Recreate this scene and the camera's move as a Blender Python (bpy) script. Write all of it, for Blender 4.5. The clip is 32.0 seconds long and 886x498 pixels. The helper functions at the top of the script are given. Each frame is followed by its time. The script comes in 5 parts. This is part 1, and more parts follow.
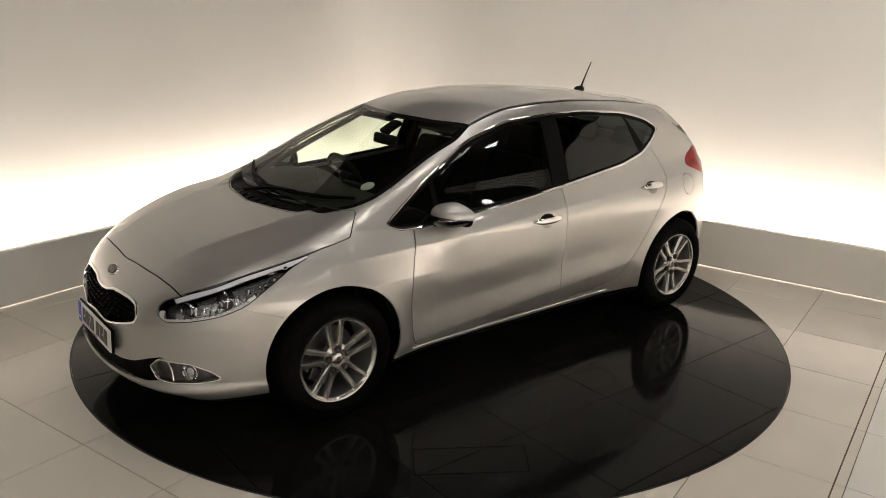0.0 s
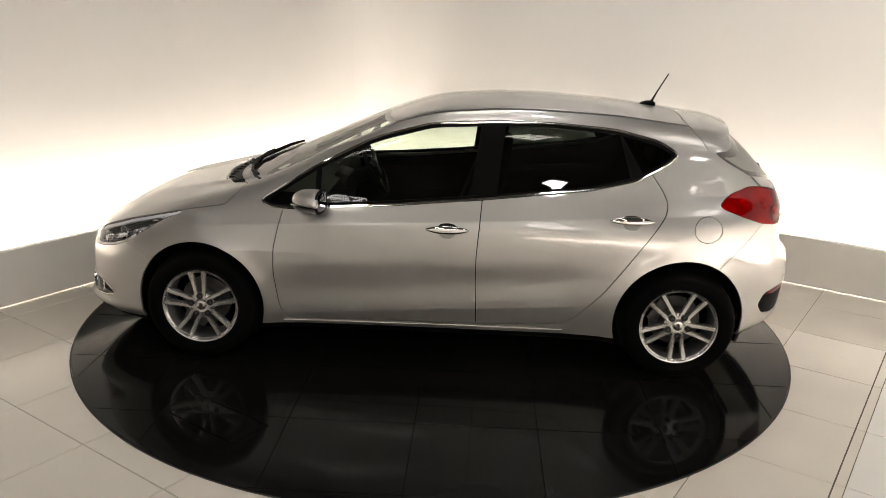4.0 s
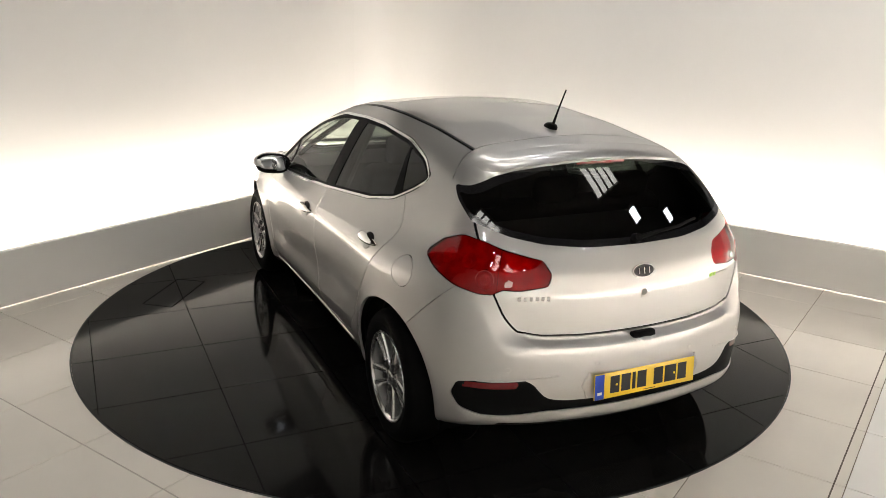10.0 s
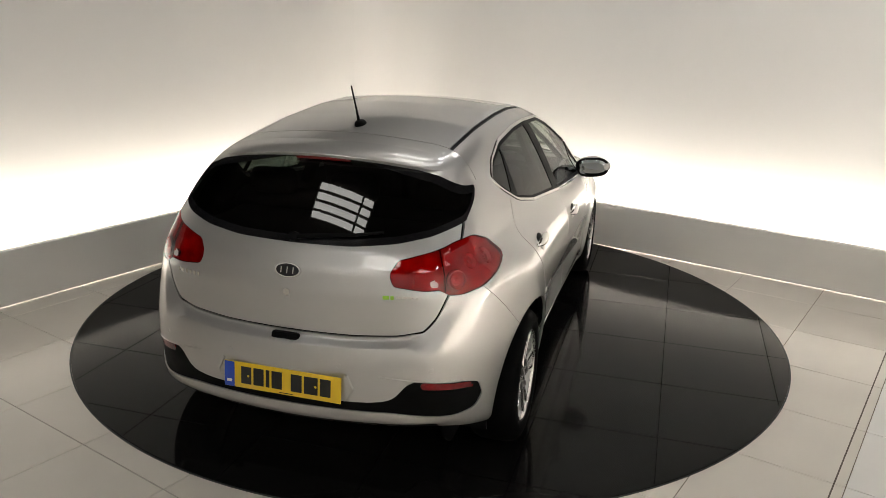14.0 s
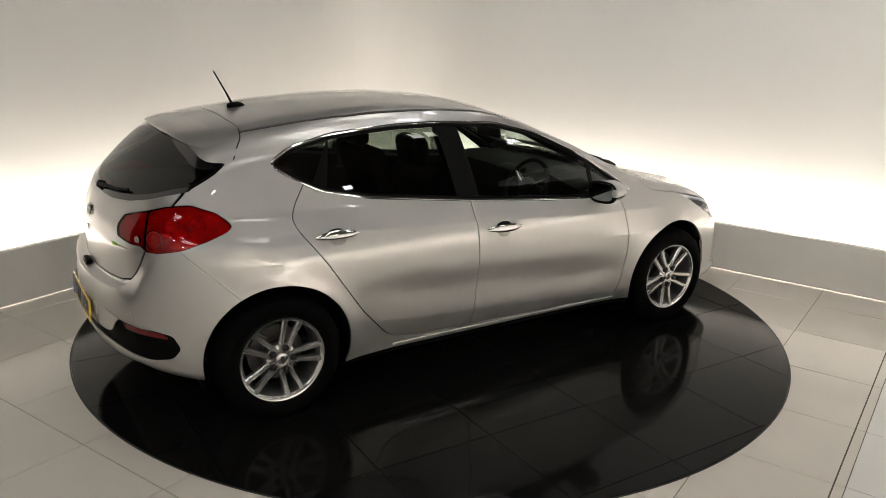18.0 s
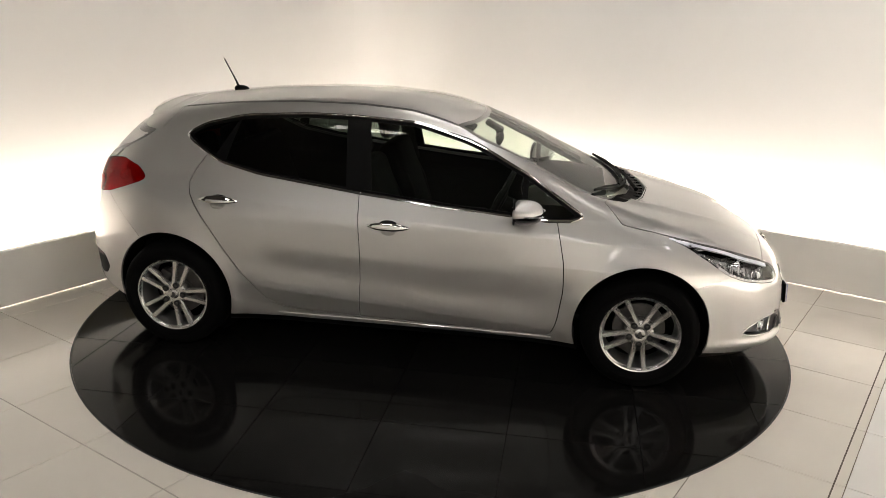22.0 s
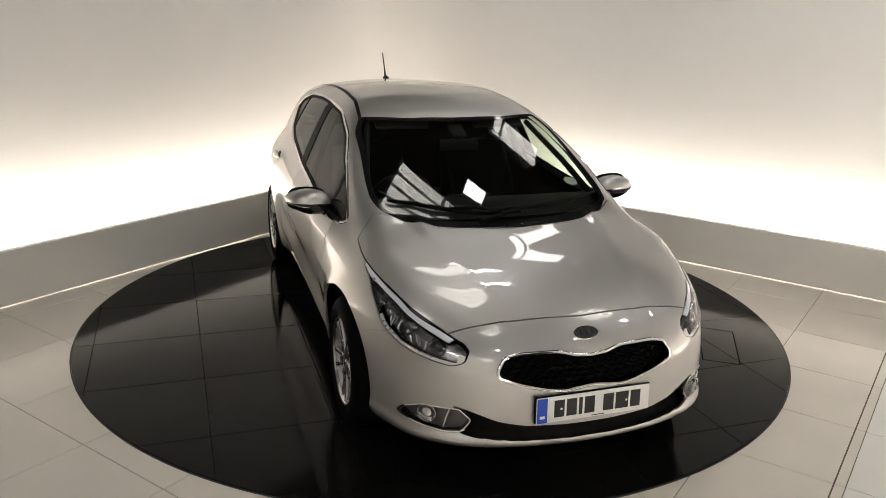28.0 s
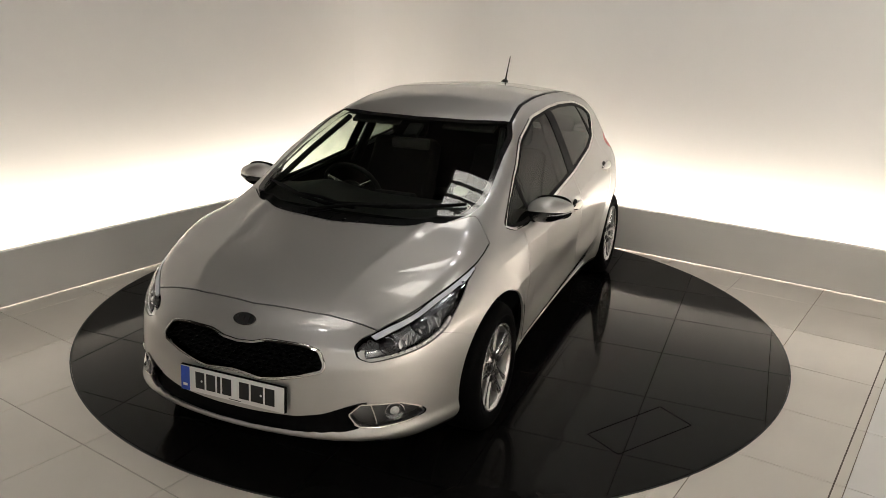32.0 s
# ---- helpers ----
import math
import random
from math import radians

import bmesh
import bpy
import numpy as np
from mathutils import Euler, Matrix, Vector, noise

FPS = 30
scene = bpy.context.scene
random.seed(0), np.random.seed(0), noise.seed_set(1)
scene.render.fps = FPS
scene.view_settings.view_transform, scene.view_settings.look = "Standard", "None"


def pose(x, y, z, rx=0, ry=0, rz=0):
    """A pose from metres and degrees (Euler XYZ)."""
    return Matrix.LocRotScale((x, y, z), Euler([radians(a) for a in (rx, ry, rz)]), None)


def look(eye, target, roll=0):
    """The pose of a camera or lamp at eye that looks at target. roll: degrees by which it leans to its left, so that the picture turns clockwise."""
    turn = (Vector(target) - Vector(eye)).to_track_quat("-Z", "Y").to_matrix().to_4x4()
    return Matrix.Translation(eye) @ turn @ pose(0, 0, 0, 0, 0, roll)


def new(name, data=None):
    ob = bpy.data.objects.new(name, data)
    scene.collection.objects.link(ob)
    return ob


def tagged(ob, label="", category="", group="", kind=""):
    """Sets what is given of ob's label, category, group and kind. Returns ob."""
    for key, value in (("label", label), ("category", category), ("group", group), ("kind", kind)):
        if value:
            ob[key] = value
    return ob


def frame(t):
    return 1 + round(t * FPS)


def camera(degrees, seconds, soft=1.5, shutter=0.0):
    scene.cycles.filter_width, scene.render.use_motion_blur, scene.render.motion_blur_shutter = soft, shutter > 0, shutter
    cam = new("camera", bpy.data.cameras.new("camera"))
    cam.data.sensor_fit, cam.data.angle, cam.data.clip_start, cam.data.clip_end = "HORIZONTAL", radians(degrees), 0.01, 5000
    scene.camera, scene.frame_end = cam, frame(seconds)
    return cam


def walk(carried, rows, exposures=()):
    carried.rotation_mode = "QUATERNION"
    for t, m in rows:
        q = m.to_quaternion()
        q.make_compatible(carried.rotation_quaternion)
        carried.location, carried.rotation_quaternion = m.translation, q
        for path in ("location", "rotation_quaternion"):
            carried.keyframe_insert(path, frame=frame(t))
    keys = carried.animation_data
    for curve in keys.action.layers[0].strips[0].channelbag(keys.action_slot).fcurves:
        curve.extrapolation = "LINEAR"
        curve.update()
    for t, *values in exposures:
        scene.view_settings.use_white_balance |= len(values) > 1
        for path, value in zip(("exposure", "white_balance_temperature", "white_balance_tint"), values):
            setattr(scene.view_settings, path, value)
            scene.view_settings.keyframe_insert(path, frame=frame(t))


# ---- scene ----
# ---- camera: it stands still on a tripod, looking down at the turntable ----
CAM_EYE = Vector((0.0, -4.965, 1.957))
YAW, PITCH = radians(0.613), radians(-16.99)
CAM_AIM = CAM_EYE + Vector((math.sin(YAW) * math.cos(PITCH), math.cos(YAW) * math.cos(PITCH), math.sin(PITCH)))
EXPOSURES = [(0.0, -0.32, 6780, 10), (1.0, 0.0, 6710, 10), (3.0, 0.0, 6710, 10), (4.5, 0.08, 6610, 10), (9.0, 0.13, 6420, 9), (10.0, 0.1, 6400, 9), (11.0, -0.05, 6350, 8), (12.0, -0.2, 6340, 8), (14.0, -0.22, 6390, 8),
             (18.0, -0.26, 6390, 8), (19.0, -0.34, 6390, 8), (20.0, 0.08, 6380, 8), (21.0, 0.11, 6440, 9), (23.0, 0.12, 6560, 10), (25.0, 0.04, 6560, 10), (28.0, -0.2, 6480, 9), (30.0, -0.28, 6480, 9), (32.0, -0.35, 6560, 9)]
cam = camera(58.345, 32.0, soft=0.85)
walk(cam, [(0.0, look(CAM_EYE, CAM_AIM, 1.6)), (32.0, look(CAM_EYE, CAM_AIM, 1.6))], EXPOSURES)

# ---- world: only what leaks into the closed hall ----
world = bpy.data.worlds.new("world")
scene.world = world
world.use_nodes = True
world.node_tree.nodes["Background"].inputs[0].default_value = (0.75, 0.85, 1.0, 1)
world.node_tree.nodes["Background"].inputs[1].default_value = 0.05

# ---- plan: the two studio walls meet behind the turntable; E1 runs along the one, E2 along the other ----
TURN = radians(-35)
E1 = Vector((math.cos(TURN), math.sin(TURN), 0))
E2 = Vector((-math.sin(TURN), math.cos(TURN), 0))
PLAN = Matrix.Rotation(TURN, 4, "Z")     # plan coordinates (a along E1, b along E2) to the world
LEFT_A, RIGHT_B = -2.224, 2.190          # faces of the two plinths
WALL_A, WALL_B = -2.68, 2.595            # faces of the two walls; the hidden strip lights lie between
PLINTH, PLINTH_FOOT = 0.373, 0.0065       # top and lower edge of the panels, lit from under their foot
WALL_TOP, CEILING = 3.0, 4.1
HALL = 7.5                               # half size of the hall
FLOOR = -0.006                           # top of the tiles; the disc lies at 0
DISC_R = 2.211
SEAM_A = 2.567                           # a wide joint in the floor, paler tiles beyond
SPIN_0, SPIN = 52.695 + 16 * 10.358, -10.358   # degrees, degrees a second


# ---- small mesh helpers ----
def mesh_object(name, verts, faces, material, parent=None, smooth=False, normals=None):
    me = bpy.data.meshes.new(name)
    me.from_pydata([tuple(v) for v in verts], [], [tuple(f) for f in faces])
    me.materials.append(material)
    if smooth:
        me.shade_smooth()
    me.update()
    if normals is not None:
        me.normals_split_custom_set_from_vertices([tuple(n) for n in normals])
    ob = new(name, me)
    if parent is not None:
        ob.parent = parent
    return ob


def part(name, bm, material, parent, label="", smooth=True):
    me = bpy.data.meshes.new(name)
    bm.to_mesh(me)
    bm.free()
    me.materials.append(material)
    if smooth:
        me.shade_smooth()
        me.set_sharp_from_angle(angle=radians(38))
    ob = new(name, me)
    ob.parent = parent
    return tagged(ob, label) if label else ob


def empty(name, m=None):
    ob = new(name)
    ob.empty_display_size = 0.2
    if m is not None:
        ob.matrix_basis = m
    return ob


def box_bm(sx, sy, sz, m=None, bevel=0.0, segments=2):
    bm = bmesh.new()
    bmesh.ops.create_cube(bm, size=1, matrix=Matrix.Diagonal((sx, sy, sz, 1)))
    if bevel:
        bmesh.ops.bevel(bm, geom=bm.edges[:], offset=bevel, segments=segments, affect="EDGES", profile=0.5)
    if m is not None:
        bm.transform(m)
    return bm


def tube_bm(r1, r2, depth, segments=32, m=None, bevel=0.0):
    bm = bmesh.new()
    bmesh.ops.create_cone(bm, cap_ends=True, segments=segments, radius1=r1, radius2=r2, depth=depth)
    if bevel:
        rim = [e for e in bm.edges if len(e.link_faces) == 2 and abs(e.verts[0].co.z - e.verts[1].co.z) < 1e-6]
        bmesh.ops.bevel(bm, geom=rim, offset=bevel, segments=2, affect="EDGES", profile=0.5)
    if m is not None:
        bm.transform(m)
    return bm


def lathe_bm(profile, segments=48, m=None, closed=False):
    """Turns (radius, height) pairs about the local z axis."""
    bm = bmesh.new()
    rings = []
    for r, h in profile:
        rings.append([bm.verts.new((r * math.cos(2 * math.pi * i / segments), r * math.sin(2 * math.pi * i / segments), h)) for i in range(segments)])
    pairs = list(zip(rings, rings[1:])) + ([(rings[-1], rings[0])] if closed else [])
    for a, b in pairs:
        for i in range(segments):
            j = (i + 1) % segments
            bm.faces.new((a[i], a[j], b[j], b[i]))
    bmesh.ops.recalc_face_normals(bm, faces=bm.faces[:])
    if m is not None:
        bm.transform(m)
    return bm


def loft_bm(rings, cap=True, loop=True):
    """Skins a row of rings of equal length."""
    bm = bmesh.new()
    rows = [[bm.verts.new(p) for p in ring] for ring in rings]
    n = len(rows[0])
    for a, b in zip(rows, rows[1:]):
        for i in range(n if loop else n - 1):
            j = (i + 1) % n
            bm.faces.new((a[i], a[j], b[j], b[i]))
    if cap and loop:
        bm.faces.new(rows[0][::-1])
        bm.faces.new(rows[-1])
    bmesh.ops.recalc_face_normals(bm, faces=bm.faces[:])
    return bm


def sweep_bm(points, radius, segments=8, flat=1.0):
    """A rod along a row of points; radius may be a list; flat squeezes it across its second axis."""
    pts = [Vector(p) for p in points]
    rings = []
    for i, p in enumerate(pts):
        d = (pts[min(i + 1, len(pts) - 1)] - pts[max(i - 1, 0)]).normalized()
        side = d.cross(Vector((0, 0, 1)))
        side = side.normalized() if side.length > 1e-4 else Vector((1, 0, 0))
        up = side.cross(d).normalized()
        r = radius[i] if isinstance(radius, (list, tuple)) else radius
        rings.append([p + side * (r * math.cos(2 * math.pi * k / segments)) + up * (r * flat * math.sin(2 * math.pi * k / segments)) for k in range(segments)])
    return loft_bm(rings)


# ---- materials ----
def material(name, color, rough=0.5, metal=0.0, coat=0.0, vary=0.0, scale=8.0, bump=0.0, bump_scale=200.0, emit=None, strength=0.0, spec=0.5, rough_vary=0.0, coat_rough=0.03):
    """Principled surface; vary, scale: slow stains in the colour; bump: fine relief; rough_vary: smears in the gloss."""
    m = bpy.data.materials.new(name)
    m.use_nodes = True
    nt = m.node_tree
    b = nt.nodes["Principled BSDF"]
    b.inputs["Base Color"].default_value = (*color, 1)
    b.inputs["Roughness"].default_value = rough
    b.inputs["Metallic"].default_value = metal
    b.inputs["Specular IOR Level"].default_value = spec
    b.inputs["Coat Weight"].default_value = coat
    b.inputs["Coat Roughness"].default_value = coat_rough
    if emit:
        b.inputs["Emission Color"].default_value = (*emit, 1)
        b.inputs["Emission Strength"].default_value = strength
    tc = nt.nodes.new("ShaderNodeTexCoord")
    if vary or rough_vary:
        big = nt.nodes.new("ShaderNodeTexNoise")
        big.inputs["Scale"].default_value = scale
        big.inputs["Detail"].default_value = 5
        nt.links.new(tc.outputs["Object"], big.inputs["Vector"])
        if vary:
            mix = nt.nodes.new("ShaderNodeMix")
            mix.data_type = "RGBA"
            mix.inputs[6].default_value = (*[c * (1 - vary) for c in color], 1)
            mix.inputs[7].default_value = (*[min(1, c * (1 + vary)) for c in color], 1)
            nt.links.new(big.outputs["Fac"], mix.inputs[0])
            nt.links.new(mix.outputs[2], b.inputs["Base Color"])
        if rough_vary:
            mr = nt.nodes.new("ShaderNodeMapRange")
            mr.inputs["From Min"].default_value, mr.inputs["From Max"].default_value = 0.3, 0.7
            mr.inputs["To Min"].default_value, mr.inputs["To Max"].default_value = max(0.0, rough - rough_vary), rough + rough_vary
            nt.links.new(big.outputs["Fac"], mr.inputs["Value"])
            nt.links.new(mr.outputs[0], b.inputs["Roughness"])
    if bump:
        fine = nt.nodes.new("ShaderNodeTexNoise")
        fine.inputs["Scale"].default_value = bump_scale
        fine.inputs["Detail"].default_value = 3
        nt.links.new(tc.outputs["Object"], fine.inputs["Vector"])
        bp = nt.nodes.new("ShaderNodeBump")
        bp.inputs["Strength"].default_value = bump
        bp.inputs["Distance"].default_value = 0.002
        nt.links.new(fine.outputs["Fac"], bp.inputs["Height"])
        nt.links.new(bp.outputs["Normal"], b.inputs["Normal"])
    return m


def glass_material(name, tint, rough=0.0):
    """A thin tinted pane: it lets tinted light through, and mirrors by its Fresnel gloss."""
    m = bpy.data.materials.new(name)
    m.use_nodes = True
    nt = m.node_tree
    nt.nodes.remove(nt.nodes["Principled BSDF"])
    out = nt.nodes["Material Output"]
    clear = nt.nodes.new("ShaderNodeBsdfTransparent")
    clear.inputs[0].default_value = (*tint, 1)
    gloss = nt.nodes.new("ShaderNodeBsdfGlossy")
    gloss.inputs["Roughness"].default_value = rough
    facing = nt.nodes.new("ShaderNodeLayerWeight")
    facing.inputs["Blend"].default_value = 0.5
    steep = nt.nodes.new("ShaderNodeMath")
    steep.operation = "POWER"
    steep.inputs[1].default_value = 5.0
    nt.links.new(facing.outputs["Facing"], steep.inputs[0])
    fres = nt.nodes.new("ShaderNodeMath")
    fres.operation = "MULTIPLY_ADD"
    fres.inputs[1].default_value, fres.inputs[2].default_value = 0.72, 0.058
    nt.links.new(steep.outputs[0], fres.inputs[0])
    mix = nt.nodes.new("ShaderNodeMixShader")
    nt.links.new(fres.outputs[0], mix.inputs[0])
    nt.links.new(clear.outputs[0], mix.inputs[1])
    nt.links.new(gloss.outputs[0], mix.inputs[2])
    nt.links.new(mix.outputs[0], out.inputs["Surface"])
    return m


def paint_material(name, color):
    """Metallic car paint: fine flakes under clear lacquer."""
    m = material(name, color, rough=0.42, metal=0.74, coat=1.0, coat_rough=0.008)
    nt = m.node_tree
    b = nt.nodes["Principled BSDF"]
    tc = nt.nodes.new("ShaderNodeTexCoord")
    vor = nt.nodes.new("ShaderNodeTexVoronoi")
    vor.inputs["Scale"].default_value = 900
    nt.links.new(tc.outputs["Object"], vor.inputs["Vector"])
    mr = nt.nodes.new("ShaderNodeMapRange")
    mr.inputs["To Min"].default_value, mr.inputs["To Max"].default_value = 0.35, 0.48
    nt.links.new(vor.outputs["Color"], mr.inputs["Value"])
    nt.links.new(mr.outputs[0], b.inputs["Roughness"])
    b.inputs["Coat IOR"].default_value = 1.6
    hue = nt.nodes.new("ShaderNodeMix")
    hue.data_type = "RGBA"
    hue.inputs[6].default_value = (*[c * 0.93 for c in color], 1)
    hue.inputs[7].default_value = (*[min(1, c * 1.07) for c in color], 1)
    nt.links.new(vor.outputs["Color"], hue.inputs[0])
    nt.links.new(hue.outputs[2], b.inputs["Base Color"])
    return m


M_WALL = material("wall_paint", (0.80, 0.785, 0.76), 0.6, vary=0.035, scale=0.9, bump=0.15, bump_scale=60)
M_PLINTH = material("plinth_lacquer", (0.80, 0.775, 0.73), 0.34, vary=0.03, scale=2.0, rough_vary=0.05)
M_TILE = material("porcelain_tile", (0.74, 0.69, 0.615), 0.17, vary=0.05, scale=3.0, rough_vary=0.06, bump=0.02, bump_scale=25)
M_TILEPALE = material("pale_tile", (0.82, 0.80, 0.765), 0.16, vary=0.04, scale=3.0, rough_vary=0.05, bump=0.02, bump_scale=25)
M_GROUT = material("grout", (0.20, 0.17, 0.13), 0.9, vary=0.2, scale=20)
M_DISC = material("black_disc_lacquer", (0.007, 0.0066, 0.0062), 0.085, vary=0.3, scale=2.0, rough_vary=0.03, spec=0.075)
M_DISC_EDGE = material("disc_edge_rubber", (0.01, 0.01, 0.01), 0.6)
M_SEAM = material("joint_sealant", (0.10, 0.075, 0.055), 0.7)
M_DISC_LINE = material("disc_joint", (0.003, 0.003, 0.003), 0.6, spec=0.0)
M_HALL = material("hall_cladding", (0.026, 0.022, 0.019), 0.8, vary=0.25, scale=0.6)
M_HALLWALL = material("hall_wall", (0.70, 0.69, 0.67), 0.7, vary=0.1, scale=0.5)
M_STEEL = material("roof_steel", (0.10, 0.09, 0.08), 0.6, vary=0.2, scale=3)
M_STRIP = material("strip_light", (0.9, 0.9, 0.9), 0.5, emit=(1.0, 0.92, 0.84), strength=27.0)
M_FOOT = material("foot_strip", (0.9, 0.9, 0.9), 0.5, emit=(1.0, 0.88, 0.82), strength=0.4)
M_ROOFLIGHT = material("rooflight_sheet", (0.8, 0.82, 0.85), 0.5, emit=(1.0, 0.95, 0.88), strength=7.0)
M_PANEL = material("lamp_panel", (0.9, 0.9, 0.9), 0.5, emit=(0.97, 0.97, 1.0), strength=28.0)
M_SPOT = material("spot_bulb", (0.9, 0.9, 0.9), 0.5, emit=(1.0, 0.97, 0.92), strength=120.0)
M_PAINT = paint_material("silver_paint", (0.53, 0.518, 0.50))
M_BLACK = material("black_plastic", (0.0032, 0.0032, 0.0032), 0.5, bump=0.1, bump_scale=500, rough_vary=0.08, spec=0.06)
M_GLOSSBLACK = material("gloss_black", (0.008, 0.008, 0.009), 0.08, coat=0.5)
M_CHROME = material("chrome", (0.82, 0.81, 0.79), 0.06, metal=1.0)
M_GLASS = glass_material("side_glass", (0.74, 0.80, 0.73))
M_SCREEN = glass_material("windscreen_glass", (0.80, 0.86, 0.79))
M_REARGLASS = glass_material("privacy_glass", (0.14, 0.16, 0.14))
M_CLEAR = glass_material("clear_lens", (0.93, 0.94, 0.95))
M_REFLECTOR = material("lamp_reflector", (0.75, 0.75, 0.76), 0.12, metal=1.0)
M_LAMPDARK = material("lamp_housing", (0.46, 0.46, 0.47), 0.22, metal=0.95, vary=0.7, scale=45)
M_FOGBOWL = material("fog_bowl", (0.13, 0.13, 0.13), 0.3, metal=0.9, vary=0.4, scale=40)
M_LED = material("led_strip", (0.75, 0.78, 0.85), 0.3)
M_RED = glass_material("red_lens", (0.72, 0.022, 0.027))
M_REDDARK = material("dark_red_lens", (0.14, 0.003, 0.005), 0.2, coat=0.3, vary=0.3, scale=30)
M_CLEARPANE = material("reversing_lens", (0.60, 0.36, 0.36), 0.12, coat=1.0)
M_RUBBER = material("tyre_rubber", (0.0026, 0.0025, 0.0024), 0.8, bump=0.25, bump_scale=120, vary=0.2, spec=0.06)
M_ALLOY = material("alloy", (0.60, 0.59, 0.575), 0.27, metal=0.9, coat=0.6, vary=0.04, scale=12)
# the alloy again, darkened for the shade behind the spokes
M_BARREL_SHADE = material("shaded_barrel", (0.30, 0.295, 0.285), 0.35, metal=0.8, vary=0.1, scale=12)
M_IRON = material("brake_iron", (0.10, 0.095, 0.09), 0.45, metal=0.8, vary=0.3, scale=30)
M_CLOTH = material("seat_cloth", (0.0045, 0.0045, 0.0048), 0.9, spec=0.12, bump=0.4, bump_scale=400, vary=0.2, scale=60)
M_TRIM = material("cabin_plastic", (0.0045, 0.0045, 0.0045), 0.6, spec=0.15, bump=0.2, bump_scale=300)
# headlining and visors: the shade under the roof is put into this near-black
M_SHADETRIM = material("cabin_lining", (0.016, 0.015, 0.014), 0.8)
M_WHITEPLATE = material("white_plate", (0.80, 0.80, 0.78), 0.3, coat=0.4)
M_YELLOWPLATE = material("yellow_plate", (0.78, 0.52, 0.02), 0.3, coat=0.4)
M_BLUE = material("blue_band", (0.01, 0.06, 0.45), 0.3, coat=0.4)
M_INK = material("black_ink", (0.01, 0.01, 0.01), 0.4)
M_GREEN = material("green_enamel", (0.25, 0.50, 0.03), 0.3)
M_PAPER = material("paper_disc", (0.62, 0.66, 0.60), 0.6)
M_LENSDARK = material("projector_lens", (0.02, 0.02, 0.025), 0.03, coat=1.0)
M_LENSPALE = material("frosted_lens", (0.62, 0.62, 0.60), 0.2, coat=1.0)
# colour lowered to stand in for a dark hall reflected in the mirrors
M_MIRROR = material("mirror_glass", (0.30, 0.31, 0.32), 0.01, metal=1.0)
# silver paint darkened for the shade in the handle cups
M_POCKET = material("shaded_pocket_paint", (0.34, 0.33, 0.31), 0.35, metal=0.5)
M_REDBOWL = material("red_lamp_bowl", (0.58, 0.06, 0.06), 0.25, metal=0.3, vary=0.75, scale=22)
# ---- the car's shape: x forward, y to its left, z up, metres, from the middle of the wheelbase on the ground ----
def curve_table(knots, lo, hi, soft):
    """A smooth curve through knots, as a dense table."""
    x = np.linspace(lo, hi, 1601)
    k = np.array(knots, float)
    k = k[np.argsort(k[:, 0])]
    y = np.interp(x, k[:, 0], k[:, 1])
    s = soft / (x[1] - x[0])
    w = np.exp(-0.5 * (np.arange(-int(3 * s), int(3 * s) + 1) / s) ** 2)
    pad = len(w) // 2
    left = y[0] + (y[1] - y[0]) * np.arange(-pad, 0)
    right = y[-1] + (y[-1] - y[-2]) * np.arange(1, pad + 1)
    y = np.convolve(np.concatenate([left, y, right]), w / w.sum(), "valid")
    return x, y


def at_curve(c, v):
    return np.interp(v, c[0], c[1])


def smax(a, b, k):
    h = np.maximum(k - np.abs(a - b), 0) / k
    return np.maximum(a, b) + h * h * k * 0.25


def bell(v, mid, width):
    return np.exp(-((v - mid) / width) ** 2)


CREST = curve_table([(2.3, 0.52), (2.2, 0.62), (2.1, 0.725), (2.03, 0.758), (1.8, 0.834), (1.5, 0.900), (1.38, 0.930), (1.24, 0.960), (1.0, 1.048), (0.85, 1.111), (0.6, 1.225),
                     (0.3, 1.359), (0.15, 1.406), (0.0, 1.437), (-0.3, 1.462), (-0.6, 1.462), (-1.0, 1.440), (-1.36, 1.400), (-1.6, 1.362), (-2.2, 1.24)], -2.4, 2.4, 0.035)
CROWN = curve_table([(2.3, 0.30), (1.9, 0.07), (1.4, 0.065), (1.0, 0.085), (0.6, 0.065), (0.3, 0.11), (-0.5, 0.13), (-1.3, 0.17), (-2.2, 0.2)], -2.4, 2.4, 0.08)
ROUND = curve_table([(2.4, 0.155), (1.6, 0.14), (1.0, 0.08), (0.6, 0.085), (0.0, 0.11), (-2.4, 0.11)], -2.5, 2.5, 0.10)
FLANK = curve_table([(0.1, 0.80), (0.2, 0.825), (0.27, 0.852), (0.38, 0.868), (0.5, 0.880), (0.62, 0.888), (0.74, 0.888), (0.82, 0.880), (0.88, 0.853), (0.93, 0.825),
                     (1.0, 0.79), (1.1, 0.745), (1.2, 0.695), (1.3, 0.64), (1.4, 0.575), (1.6, 0.42)], 0.0, 1.6, 0.02)
TAPER = curve_table([(2.4, 0.90), (2.0, 0.965), (1.7, 0.995), (1.35, 1.008), (0.8, 1.002), (0.0, 1.0), (-0.8, 1.002), (-1.3, 1.005), (-1.7, 0.985), (-2.0, 0.955), (-2.3, 0.91)], -2.5, 2.5, 0.10)
CABIN = curve_table([(1.2, 0.985), (0.6, 0.965), (-0.2, 1.01), (-0.9, 0.995), (-1.3, 0.955), (-1.7, 0.90), (-2.2, 0.82)], -2.5, 2.5, 0.12)
